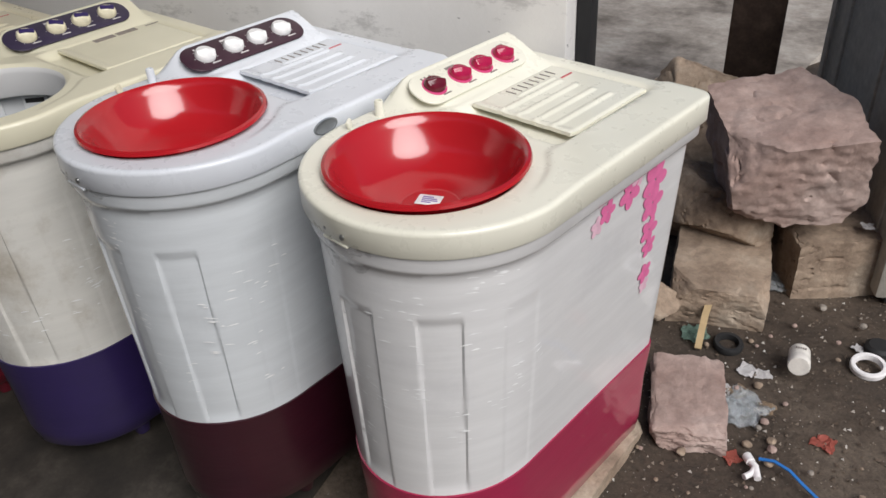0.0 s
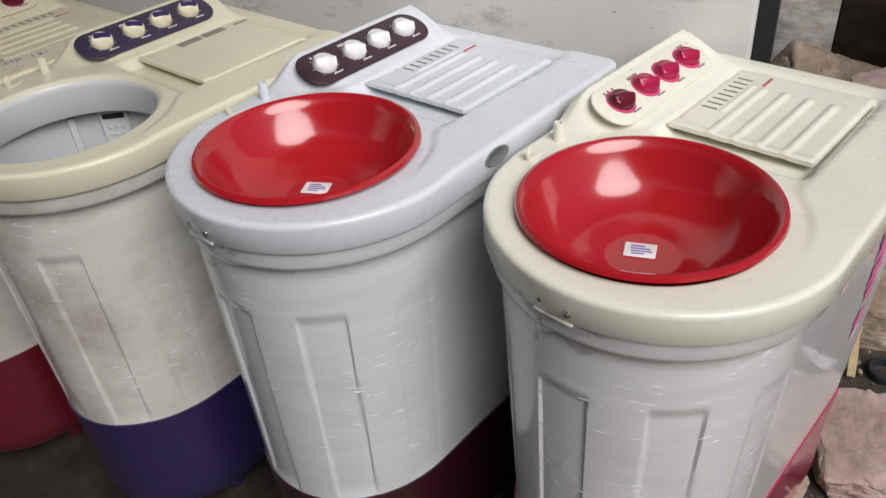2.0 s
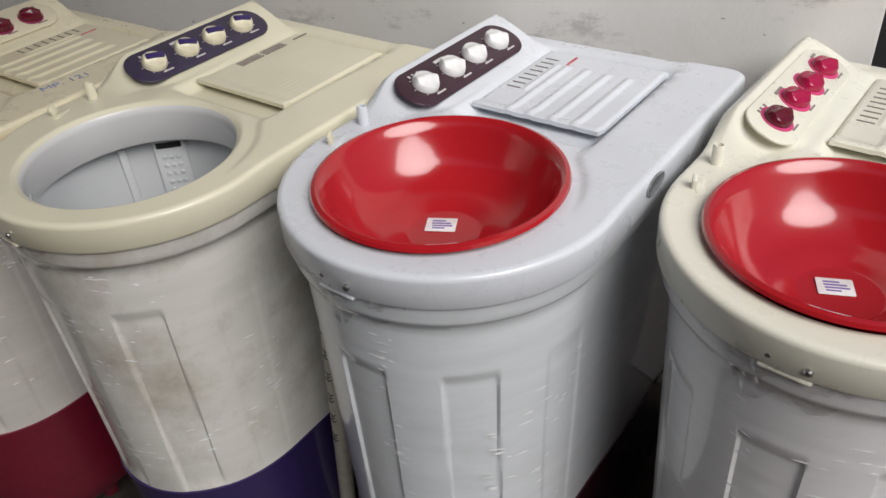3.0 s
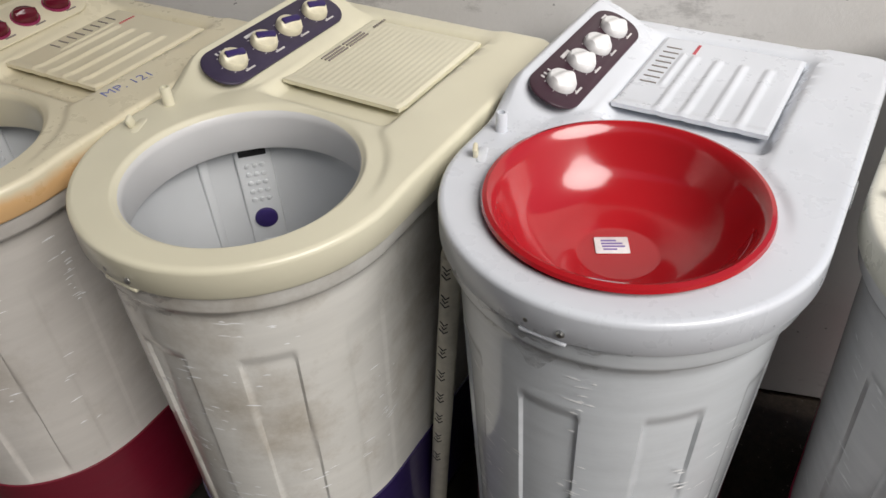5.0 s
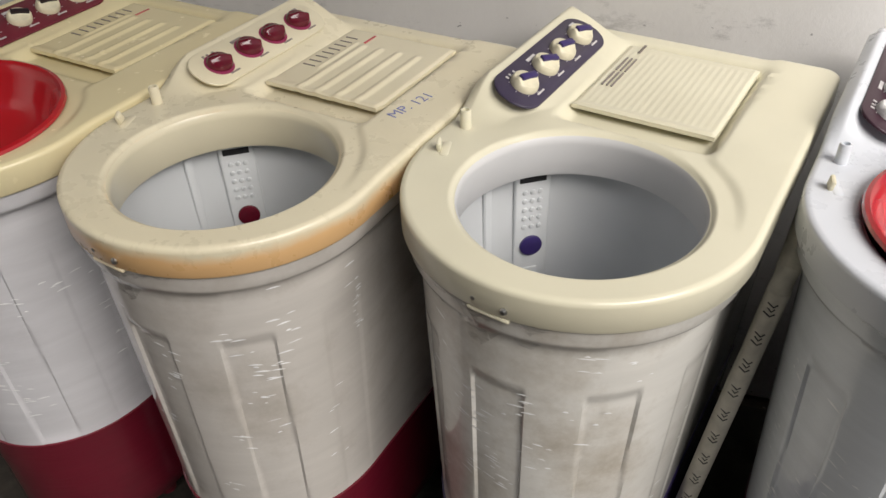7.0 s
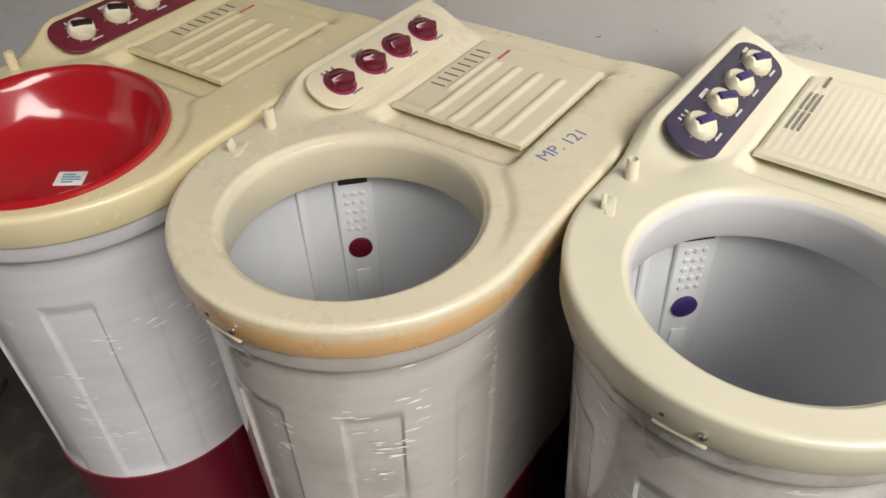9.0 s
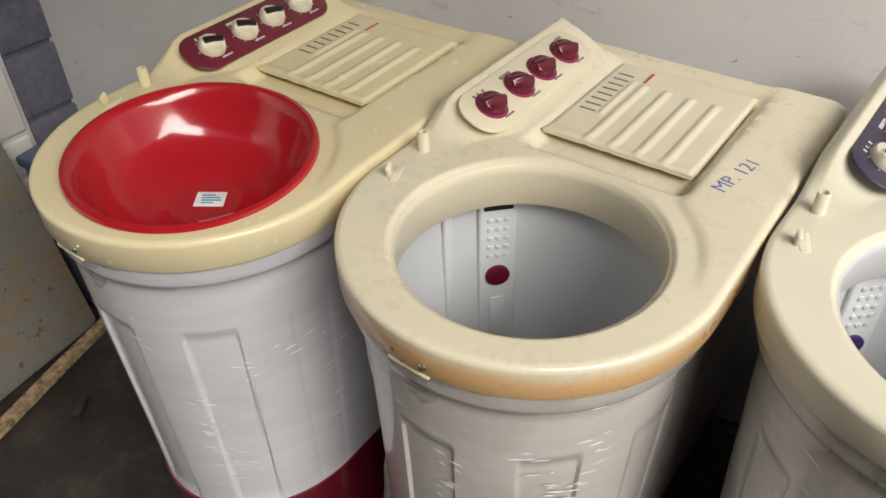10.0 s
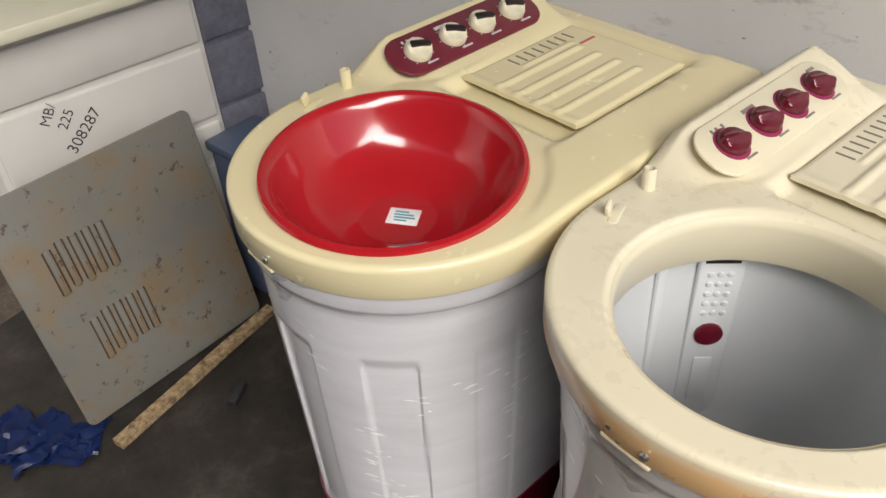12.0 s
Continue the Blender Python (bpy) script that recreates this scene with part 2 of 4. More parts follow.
def loft(rings, cap=(False, False)):
    bm = bmesh.new()
    vs = [[bm.verts.new(p) for p in ring] for ring in rings]
    n = len(vs[0])
    for a, b in zip(vs, vs[1:]):
        for i in range(n):
            bm.faces.new((a[i], a[(i + 1) % n], b[(i + 1) % n], b[i]))
    if cap[0]:
        bm.faces.new(vs[0])
    if cap[1]:
        bm.faces.new(vs[-1])
    return bm


def tube(points, r, n=8, taper=1.0):
    """A round rod along points."""
    pts = [Vector(p) for p in points]
    rings = []
    for i, p in enumerate(pts):
        d = (pts[min(i + 1, len(pts) - 1)] - pts[max(i - 1, 0)]).normalized()
        q = d.to_track_quat("Z", "Y").to_matrix()
        rr = r * (1 + (taper - 1) * i / max(1, len(pts) - 1))
        rings.append([p + q @ Vector((rr * math.cos(2 * math.pi * k / n), rr * math.sin(2 * math.pi * k / n), 0)) for k in range(n)])
    return loft(rings, (True, True))


def smooth01(a, b, v):
    t = max(0.0, min(1.0, (v - a) / (b - a)))
    return t * t * (3 - 2 * t)


# ---- setting ----
WALL_ANGLE = 13.4
WALL_AT = (-1.144, 1.45)


def on_wall(u, v=0.0, z=0.0):
    """u metres along the whitewashed wall from its mark, v metres behind its face."""
    c, s = math.cos(radians(WALL_ANGLE)), math.sin(radians(WALL_ANGLE))
    return Vector((WALL_AT[0] + c * u - s * v, WALL_AT[1] + s * u + c * v, z))


def along_wall(u, v, z=0.0):
    return Matrix.Translation(on_wall(u, v, z)) @ Matrix.Rotation(radians(WALL_ANGLE), 4, "Z")


WALL_END = 0.275
bm = box(3.6 + WALL_END, 0.2, 3.0, 0.006)
solid("wall_north", bm, WALL, "whitewashed scuffed plaster wall behind the machines", "wall", along_wall((WALL_END - 3.6) / 2, 0.1, 1.5), "structure")
# unseen enclosure on the left, added to darken that end of the row
bm = box(0.2, 2.8, 3.0, 0.006)
solid("shade_wall_west", bm, WALL, "unseen whitewashed side wall added to shade the left end", "wall", along_wall(-3.7, -1.3, 1.5), "structure")

bm = box(0.035, 0.06, 3.0, 0.004)
solid("door_frame", bm, BLACK, "dark steel upright at the end of the wall", "door frame", along_wall(WALL_END + 0.019, 0.1, 1.5), "structure")
# unseen roof, sized to keep sun and sky off the row's left end
bm = box(4.8, 1.95, 0.04, 0.004)
solid("shade_ceiling", bm, SHADE_ROOF, "unseen grey roof sheet added to shade the row of machines", "roof", along_wall(-2.15, -0.775, 2.85), "structure")

# added behind the camera, out of view, to hold back low frontal sky light
bm = box(9.0, 0.25, 3.8, 0.01)
solid("shade_wall_south", bm, DULL_PLASTER, "unseen plain wall added to block low sky light from the front", "wall", pose(-1.5, -2.3, 1.88), "structure")

# uneven ground, one sheet to the horizon
bm = bmesh.new()
g = 90
for i in range(g + 1):
    for j in range(g + 1):
        a, b = (i / g * 2 - 1), (j / g * 2 - 1)
        x = -0.6 + 2.2 * a + 60 * a ** 7
        y = 1.8 + 2.2 * b + 60 * b ** 7
        z = 0.022 * noise.noise((x * 2.1, y * 2.1, 0)) + 0.010 * noise.noise((x * 8, y * 8, 3))
        inside = smooth01(0.1, -0.5, x + 0.55 + 0 * y) if y < 1.6 else 0
        bm.verts.new((x, y, z * (1 - 0.8 * inside) - 0.014))
bm.verts.ensure_lookup_table()
for i in range(g):
    for j in range(g):
        k = i * (g + 1) + j
        bm.faces.new((bm.verts[k], bm.verts[k + g + 1], bm.verts[k + g + 2], bm.verts[k + 1]))
solid("ground", bm, SOIL, "damp trodden brown soil with grit", "ground", kind="structure")

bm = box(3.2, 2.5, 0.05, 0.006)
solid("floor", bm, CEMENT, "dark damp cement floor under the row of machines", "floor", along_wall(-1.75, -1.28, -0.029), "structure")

# ---- washing machines ----
CX, CY, HALF, FRONT, REAR = 0.160, -0.172, 0.248, 0.248, 0.348
RIM, BAND = 0.982, 0.050
HOLE, LIP = (0.172, -0.198), 0.169
TUB = (0.155, -0.168)


def outline(inset=0.0, n_arc=72, n_side=26, n_corner=6, n_rear=26, front=None):
    """The plan of a machine: a rounded front and a square back, inset by metres at the sides, and by front at the front and back."""
    fr = inset if front is None else front
    a, b, rear, rc = HALF - inset, FRONT - fr, REAR - fr, 0.03
    pts = [(CX + a * math.cos(math.pi + math.pi * i / n_arc), CY + b * math.sin(math.pi + math.pi * i / n_arc)) for i in range(n_arc)]
    pts += [(CX + a, CY + (rear - rc - CY) * i / n_side) for i in range(n_side)]
    pts += [(CX + a - rc + rc * math.cos(math.pi / 2 * i / n_corner), rear - rc + rc * math.sin(math.pi / 2 * i / n_corner)) for i in range(n_corner)]
    pts += [(CX + a - rc - (2 * a - 2 * rc) * i / n_rear, rear) for i in range(n_rear)]
    pts += [(CX - a + rc + rc * math.cos(math.pi / 2 + math.pi / 2 * i / n_corner), rear - rc + rc * math.sin(math.pi / 2 + math.pi / 2 * i / n_corner)) for i in range(n_corner)]
    pts += [(CX - a, rear - rc - (rear - rc - CY) * i / n_side) for i in range(n_side)]
    return pts


CON_TOP, CON_LOW, CON_H = -0.068, 0.036, 0.047


def console(x, y):
    """Height of the raised control console over the rim."""
    along = smooth01(-0.095, -0.012, y) * (1 - smooth01(0.306, 0.318, y))
    low = CON_LOW - 0.045 * (1 - smooth01(-0.06, 0.02, y))
    if x < CON_TOP:
        up = 1.0 - 0.25 * smooth01(CON_TOP, CON_TOP - 0.02, x)
    else:
        up = 1 - smooth01(0, 1, (x - CON_TOP) / (low - CON_TOP)) * 0.25 - 0.75 * max(0, min(1, (x - CON_TOP) / (low - CON_TOP)))
    return CON_H * along * up


def deck_z(x, y, hole=HOLE, r=LIP):
    z = RIM + console(x, y)
    # raised strip beside the spin lid, its front end curved round the tub opening
    d = math.hypot(x - hole[0], y - hole[1])
    z += 0.005 * smooth01(0.284, 0.308, x) * smooth01(0.198, 0.214, d) * smooth01(-0.20, -0.10, y)
    well = smooth01(0.038, 0.066, x) * (1 - smooth01(0.276, 0.304, x)) * smooth01(-0.022, 0.008, y) * (1 - smooth01(0.288, 0.316, y))
    z -= 0.019 * well
    z -= 0.007 * (1 - smooth01(r, r + 0.012, d)) ** 2
    return z


def deck_mesh(centre=HOLE, r=LIP):
    outer = outline()
    n = len(outer)
    rings = [[(x, y, RIM - BAND) for x, y in outline(0.012)], [(x, y, RIM - BAND) for x, y in outline(0.003)], [(x, y, RIM - BAND + 0.004) for x, y in outer]]
    rings.append([(x, y, RIM - 0.009) for x, y in outer])
    for inset, dz in ((0.0, 0.0075), (0.001, 0.0038), (0.0034, 0.0012), (0.009, 0.0)):
        rings.append([(x, y, deck_z(x, y, centre, r) - dz) for x, y in outline(inset)])
    base = outline(0.009)
    hole = []
    for x, y in base:
        a = math.atan2(y - centre[1], x - centre[0])
        hole.append((centre[0] + r * math.cos(a), centre[1] + r * math.sin(a)))
    m = 56
    for k in range(1, m + 1):
        s = k / m
        rings.append([(p[0] + (q[0] - p[0]) * s, p[1] + (q[1] - p[1]) * s, deck_z(p[0] + (q[0] - p[0]) * s, p[1] + (q[1] - p[1]) * s, centre, r)) for p, q in zip(base, hole)])
    return loft(rings)


def funnel_mesh():
    """The sloping throat between the cover and the tub."""
    return lathe([(LIP + 0.0005, RIM - 0.0065), (LIP - 0.003, RIM - 0.012), (LIP - 0.003, RIM - 0.02), (LIP + 0.004, RIM - 0.076), (LIP + 0.006, RIM - 0.079), (LIP + 0.010, RIM - 0.080)], 96, HOLE, cap=False)


BODY_TOP, SPLIT, FOOT = RIM - BAND + 0.004, 0.352, 0.055
PANELS = (-41, -1, 39, 79)
PANEL_TOP = 0.800


def drawn_in(z):
    """How far the body stands inside the cover at a height: at its sides and at its front."""
    k = (BODY_TOP - 0.04 - z) / (BODY_TOP - 0.04 - SPLIT)
    return 0.026 + 0.024 * k, 0.017 + 0.008 * k


def body_mesh():
    """White moulded body with a collar under the cover and shallow upright recesses round its front."""
    prof = [(0.008, 0.008, BODY_TOP), (0.009, 0.008, BODY_TOP - 0.030), (0.013, 0.010, BODY_TOP - 0.037), (0.022, 0.014, BODY_TOP - 0.041)]
    steps = 52
    for i in range(1, steps + 1):
        z = BODY_TOP - 0.043 - (BODY_TOP - 0.043 - SPLIT) * i / steps
        prof.append((*drawn_in(z), z))
    rings = []
    for ix, iy, z in prof:
        ring = []
        for (x, y), (x2, y2) in zip(outline(ix, 180, front=iy), outline(ix + 0.005, 180, front=iy + 0.005)):
            w = 0.0
            if y < CY + 0.02:
                a = math.degrees(math.atan2(x - CX, -(y - CY)))
                for c in PANELS:
                    w = max(w, (1 - smooth01(9.2, 10.2, abs(a - c))) * (0.4 if c > 60 else 1.0))
                w *= (1 - smooth01(PANEL_TOP - 0.008, PANEL_TOP, z)) * smooth01(SPLIT, SPLIT + 0.03, z)
            ring.append((x + (x2 - x) * w, y + (y2 - y) * w, z))
        rings.append(ring)
    return loft(rings)


def base_mesh():
    sx, sy = drawn_in(SPLIT)
    prof = [(0.002, SPLIT + 0.006), (-0.003, SPLIT + 0.004), (-0.003, SPLIT - 0.01), (0.002, 0.25), (0.002, 0.12), (0.006, 0.075), (0.022, FOOT), (0.06, FOOT - 0.004)]
    return loft([[(x, y, z) for x, y in outline(sx + i, front=sy + i)] for i, z in prof], (False, True))


def tub_mesh():
    """Wash tub with a thick wall, closed below."""
    inner = [(0.183, RIM - 0.052), (0.182, 0.85), (0.176, 0.60), (0.170, 0.545), (0.158, 0.530), (0.09, 0.525), (0.001, 0.525)]
    outer = [(0.001, 0.515), (0.162, 0.518), (0.174, 0.540), (0.180, 0.60), (0.186, 0.85), (0.187, RIM - 0.052)]
    return lathe(inner + outer, 72, TUB, closed=True)


def slab(sx, sy, sz, r, seg=6, edge=0.003):
    """A plate with rounded plan corners and softened top edges, its middle at the origin, its foot at z 0."""
    def plan(inset):
        out = []
        for cx, cy, a0 in ((1, 1, 0), (-1, 1, 90), (-1, -1, 180), (1, -1, 270)):
            for i in range(seg + 1):
                a = radians(a0 + 90 * i / seg)
                out.append((cx * (sx / 2 - r) + (r - inset) * math.cos(a), cy * (sy / 2 - r) + (r - inset) * math.sin(a)))
        return out
    return loft([[(x, y, z) for x, y in plan(i)] for i, z in ((0, 0), (0, sz - edge), (edge * 0.4, sz - edge * 0.3), (edge, sz))], (True, True))


def lid_mesh(ribbed):
    sx, sy, t = 0.230, 0.264, 0.007
    bm = bmesh.new()
    nx, ny = 96, 60
    top = {}
    for i in range(nx + 1):
        for j in range(ny + 1):
            u, v = i / nx, j / ny
            x, y = (u - 0.5) * sx, (v - 0.5) * sy
            z = t
            if ribbed:
                for c in (-0.046, -0.008, 0.032, 0.072):
                    d = x - c
                    z += 0.0038 * (1 - smooth01(0.001, 0.010, abs(d))) * (1 - smooth01(0.74, 0.79, v)) * (0.35 + 0.65 * smooth01(0.0, 0.06, v))
                z += 0.004 * (1 - smooth01(0.0015, 0.006, abs(x + 0.066))) * smooth01(0.30, 0.34, v) * (1 - smooth01(0.76, 0.8, v)) * 0.6
            else:
                z += 0.0006 * (0.5 + 0.5 * math.cos(x * 2 * math.pi / 0.012)) * smooth01(0.05, 0.08, v) * (1 - smooth01(0.9, 0.93, v))
            e = min(u * sx, (1 - u) * sx, v * sy, (1 - v) * sy)
            z -= 0.003 * (1 - smooth01(0, 0.006, e))
            z += 0.004 * smooth01(0.1, 0.0, v)
            top[i, j] = bm.verts.new((x, y, z))
    for i in range(nx):
        for j in range(ny):
            bm.faces.new((top[i, j], top[i + 1, j], top[i + 1, j + 1], top[i, j + 1]))
    rim = [top[i, 0] for i in range(nx)] + [top[nx, j] for j in range(ny)] + [top[i, ny] for i in range(nx, 0, -1)] + [top[0, j] for j in range(ny, 0, -1)]
    low = [bm.verts.new((v.co.x, v.co.y, v.co.z - t)) for v in rim]
    for i in range(len(rim)):
        k = (i + 1) % len(rim)
        bm.faces.new((rim[i], rim[k], low[k], low[i]))
    bm.faces.new(low)
    return bm


def knob_mesh(squash=1.0):
    """A domed dial with a pinched ridge across it."""
    bm = lathe([(0.0205, 0), (0.0205, 0.005), (0.0195, 0.0085), (0.018, 0.0105)] + [(0.018 - 0.0017 * k, 0.0105 + 0.0004 * k) for k in range(1, 11)], 48)
    for v in bm.verts:
        if v.co.z > 0.007:
            r = math.hypot(v.co.x, v.co.y)
            v.co.z += 0.0042 * (1 - smooth01(0.0005, 0.010, abs(v.co.x))) * (1 - smooth01(0.0175, 0.0206, r))
        v.co.x *= squash
    return bm


def oval_knob_mesh():
    return knob_mesh(0.88)


def bowl_mesh():
    inner = [(0.001, 0.0015), (0.052, 0.0), (0.058, 0.001), (0.064, 0.005), (0.092, 0.010), (0.122, 0.021), (0.146, 0.047), (0.163, 0.081), (0.171, 0.096), (0.178, 0.100), (0.184, 0.098), (0.186, 0.093)]
    outer = [(0.183, 0.0915), (0.176, 0.094), (0.166, 0.079), (0.149, 0.045), (0.124, 0.018), (0.092, 0.006), (0.064, 0.0), (0.001, -0.004)]
    return lathe([(r * 0.968, z) for r, z in inner + outer], 96)


def film_glints(seed):
    """Short white strips that stand in for glints on creases of stretched film round the front of a body."""
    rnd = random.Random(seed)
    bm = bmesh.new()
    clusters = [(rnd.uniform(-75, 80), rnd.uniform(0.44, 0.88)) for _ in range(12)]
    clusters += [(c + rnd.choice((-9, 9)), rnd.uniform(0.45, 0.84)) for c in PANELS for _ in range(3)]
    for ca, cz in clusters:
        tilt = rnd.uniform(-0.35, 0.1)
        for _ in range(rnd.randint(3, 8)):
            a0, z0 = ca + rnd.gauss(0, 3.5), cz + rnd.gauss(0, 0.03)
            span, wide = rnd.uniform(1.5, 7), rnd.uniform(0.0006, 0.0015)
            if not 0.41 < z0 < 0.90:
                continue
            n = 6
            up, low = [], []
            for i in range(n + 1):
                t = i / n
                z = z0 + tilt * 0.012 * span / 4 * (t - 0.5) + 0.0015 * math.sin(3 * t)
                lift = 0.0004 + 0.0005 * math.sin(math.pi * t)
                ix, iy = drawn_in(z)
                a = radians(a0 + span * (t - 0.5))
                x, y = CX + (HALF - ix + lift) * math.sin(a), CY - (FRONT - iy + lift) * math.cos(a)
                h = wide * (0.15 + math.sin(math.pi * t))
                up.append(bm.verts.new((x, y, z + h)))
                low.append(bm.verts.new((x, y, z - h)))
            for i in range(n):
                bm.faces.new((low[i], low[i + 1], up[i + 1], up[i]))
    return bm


def film_bunch(seed):
    """Film gathered under the clip: a rippled skirt that hangs from the cover's lower edge and frays out on the body."""
    rnd = random.Random(seed)
    n, rows = 46, 7
    bm = bmesh.new()
    grid = []
    a0, a1 = -34, 22
    phase = [rnd.uniform(0, 6.28) for _ in range(4)]
    for j in range(rows + 1):
        v = j / rows
        line = []
        for i in range(n + 1):
            a = a0 + (a1 - a0) * i / n
            fade = math.sin(math.pi * i / n)
            drop = (0.020 + 0.055 * fade * (0.7 + 0.3 * math.sin(0.31 * a + phase[0]))) * v
            z = RIM - BAND + 0.003 - drop
            ix, iy = drawn_in(min(z, BODY_TOP - 0.05))
            near = smooth01(0.0, 0.7, v)
            ix, iy = 0.003 + (ix - 0.005) * near, 0.003 + (iy - 0.005) * near
            ripple = 0.0022 * (1 - 0.6 * v) * math.sin(0.55 * a + phase[1] + 2 * v) + 0.0014 * math.sin(1.4 * a + phase[2] - 3 * v)
            r = radians(a)
            line.append(bm.verts.new((CX + (HALF - ix + 0.002 + ripple) * math.sin(r), CY - (FRONT - iy + 0.002 + ripple) * math.cos(r), z)))
        grid.append(line)
    for j in range(rows):
        for i in range(n):
            bm.faces.new((grid[j][i], grid[j][i + 1], grid[j + 1][i + 1], grid[j + 1][i]))
    return bm


def bars(bm, spots):
    for x, y, w, h in spots:
        join(bm, box(w, h, 0.0012, 0, (x, y, 0.0004)))
    return bm


# sloping face of the console: its own frame, x across (to the front edge), y along, z out of it
SLOPE = math.degrees(math.atan2(CON_H * 0.96, CON_LOW - CON_TOP))
FACE = pose(-0.018, 0.112, RIM + CON_H * 0.555, 0, SLOPE, 0)
SHARED = {}
KNOB_Y = (-0.108, -0.032, 0.035, 0.107)


def shared(key, make):
    if key not in SHARED:
        SHARED[key] = mesh_from(key, make(), None)
        SHARED[key].materials.append(None)
    return SHARED[key]


def piece(name, key, make, material, parent, m=None, label=""):
    """A part on a mesh that all machines share, with a material of its own."""
    ob = new(name, shared(key, make))
    ob.material_slots[0].link = "OBJECT"
    ob.material_slots[0].material = material
    ob.parent = parent
    if m is not None:
        ob.matrix_basis = m
    if label:
        tagged(ob, label)
    return ob


def lint_filter(tub, disc):
    """Lint filter strip and ribs inside an open tub."""
    fa = radians(135.5)
    fx, fy = TUB[0] + 0.179 * math.cos(fa), TUB[1] + 0.179 * math.sin(fa)
    fil = piece("lint_filter", "lint_filter", lambda: slab(0.062, 0.37, 0.007, 0.006), M_TUB, tub, pose(fx, fy, 0.715, 90, 0, math.degrees(fa) - 90))
    piece("filter_slot", "filter_slot", lambda: box(0.046, 0.012, 0.003, 0.001), BLACK, fil, pose(0, 0.163, 0.0065))
    for r in range(5):
        for c in range(3):
            piece("dimple", "dimple", lambda: lathe([(0.005, 0), (0.004, 0.002), (0.001, 0.0028)], 10), M_TUB, fil, pose(-0.013 + 0.013 * c, 0.138 - 0.0175 * r, 0.007))
    if disc:
        piece("filter_disc", "filter_disc", lambda: lathe([(0.02, 0), (0.02, 0.004), (0.017, 0.006), (0.001, 0.005)], 28), disc, fil, pose(0, 0.028, 0.007))
    piece("filter_latch", "filter_latch", lambda: box(0.026, 0.09, 0.004, 0.0015), M_TUB, fil, pose(0, -0.065, 0.008))
    for deg in (163, -60):
        ra = radians(deg)
        piece("tub_rib", "tub_rib", lambda: box(0.010, 0.016, 0.34, 0.005), M_TUB, tub, pose(TUB[0] + 0.178 * math.cos(ra), TUB[1] + 0.178 * math.sin(ra), 0.72, 0, 0, deg))


def washing_machine(x, y, turn, label, cover, body, base, plate, knob, marker, prints, ribbed=True, lid=None, rings=None, disc=None, dark_first=None, funnel=None, drop=0.0, lean=(0, 0), seat=None, lever=None):
    w = thing("washing_machine", label, "washing machine", "row of twin-tub washing machines", at=pose(x, y, drop, *lean, turn))
    if seat:
        piece("cover", "cover_%d" % round(seat[1] * -1000), lambda: deck_mesh(seat, 0.164), cover, w)
    else:
        piece("cover", "cover", deck_mesh, cover, w)
        piece("funnel", "funnel", funnel_mesh, funnel or cover, w)
    piece("body", "body", body_mesh, body, w)
    piece("base", "base", base_mesh, base, w, label="coloured plastic base under cling film")
    tagged(piece("crease_glint", "film_crease_%d" % round(-x * 1000), lambda: film_glints(round(-x * 1000)), GLINT, w), "white strips painted as glints on creases of clear cling film", kind="stuff")
    piece("film_skirt", "film_skirt_%d" % round(-x * 1000), lambda: film_bunch(round(-x * 1000)), SKIRT, w, label="clear cling film gathered under the cover")
    tub = piece("tub", "tub", tub_mesh, M_TUB, w, label="white plastic wash tub")
    for cx, cy in ((CX - 0.13, CY), (CX + 0.13, CY), (CX - 0.13, REAR - 0.1), (CX + 0.13, REAR - 0.1)):
        piece("foot", "foot", lambda: lathe([(0.02, 0), (0.022, 0.01), (0.03, 0.055)], 16), base, w, pose(cx, cy, 0))
    pl = piece("control_plate", "control_plate", lambda: slab(0.084, 0.325, 0.0035, 0.038, 10, 0.0015), plate, w, FACE @ pose(0, 0, 0))
    for k in range(4):
        yy = KNOB_Y[k]
        mk = dark_first if (dark_first and k == 0) else knob
        if rings:
            piece("dial_ring", "dial_ring", lambda: lathe([(0.0262, 0), (0.0262, 0.0012), (0.022, 0.0016), (0.001, 0.0016)], 28), rings, pl, pose(0, yy, 0.0036))
        kn = piece("knob", "oval_knob" if rings else "knob", oval_knob_mesh if rings else knob_mesh, mk, pl, pose(0, yy, 0.004, 0, 0, (-20, -28, -16, -25)[k]) @ Matrix.Scale(1.14, 4))
        if marker:
            piece("knob_marker", "knob_marker", lambda: box(0.0105, 0.030, 0.006, 0.002), marker, kn, pose(0, 0.001, 0.0162))
    spots = [(-0.027, yy, 0.006, 0.004) for yy in (-0.118, -0.108, -0.095)] + [(-0.027, -0.035, 0.006, 0.028), (-0.026, 0.125, 0.005, 0.018)]
    spots += [(0.028, yy + 0.010, 0.003, 0.022) for yy in KNOB_Y]
    for yy in KNOB_Y:
        for a in range(-150, 151, 50):
            spots.append((0.0265 * math.sin(radians(a)) * 0.95, yy - 0.0265 * math.cos(radians(a)), 0.0012, 0.003))
    if rings:
        spots = spots[:9]
    tagged(piece("print", "ringed_print" if rings else "print", lambda: bars(bmesh.new(), spots), prints, pl, pose(0, 0, 0.0036)), kind="stuff")
    ld = piece("spin_lid", "ribbed_lid" if ribbed else "flat_lid", lambda: lid_mesh(ribbed), lid or cover, w, pose(0.169, 0.168, RIM - 0.008, 0, 0, 0))
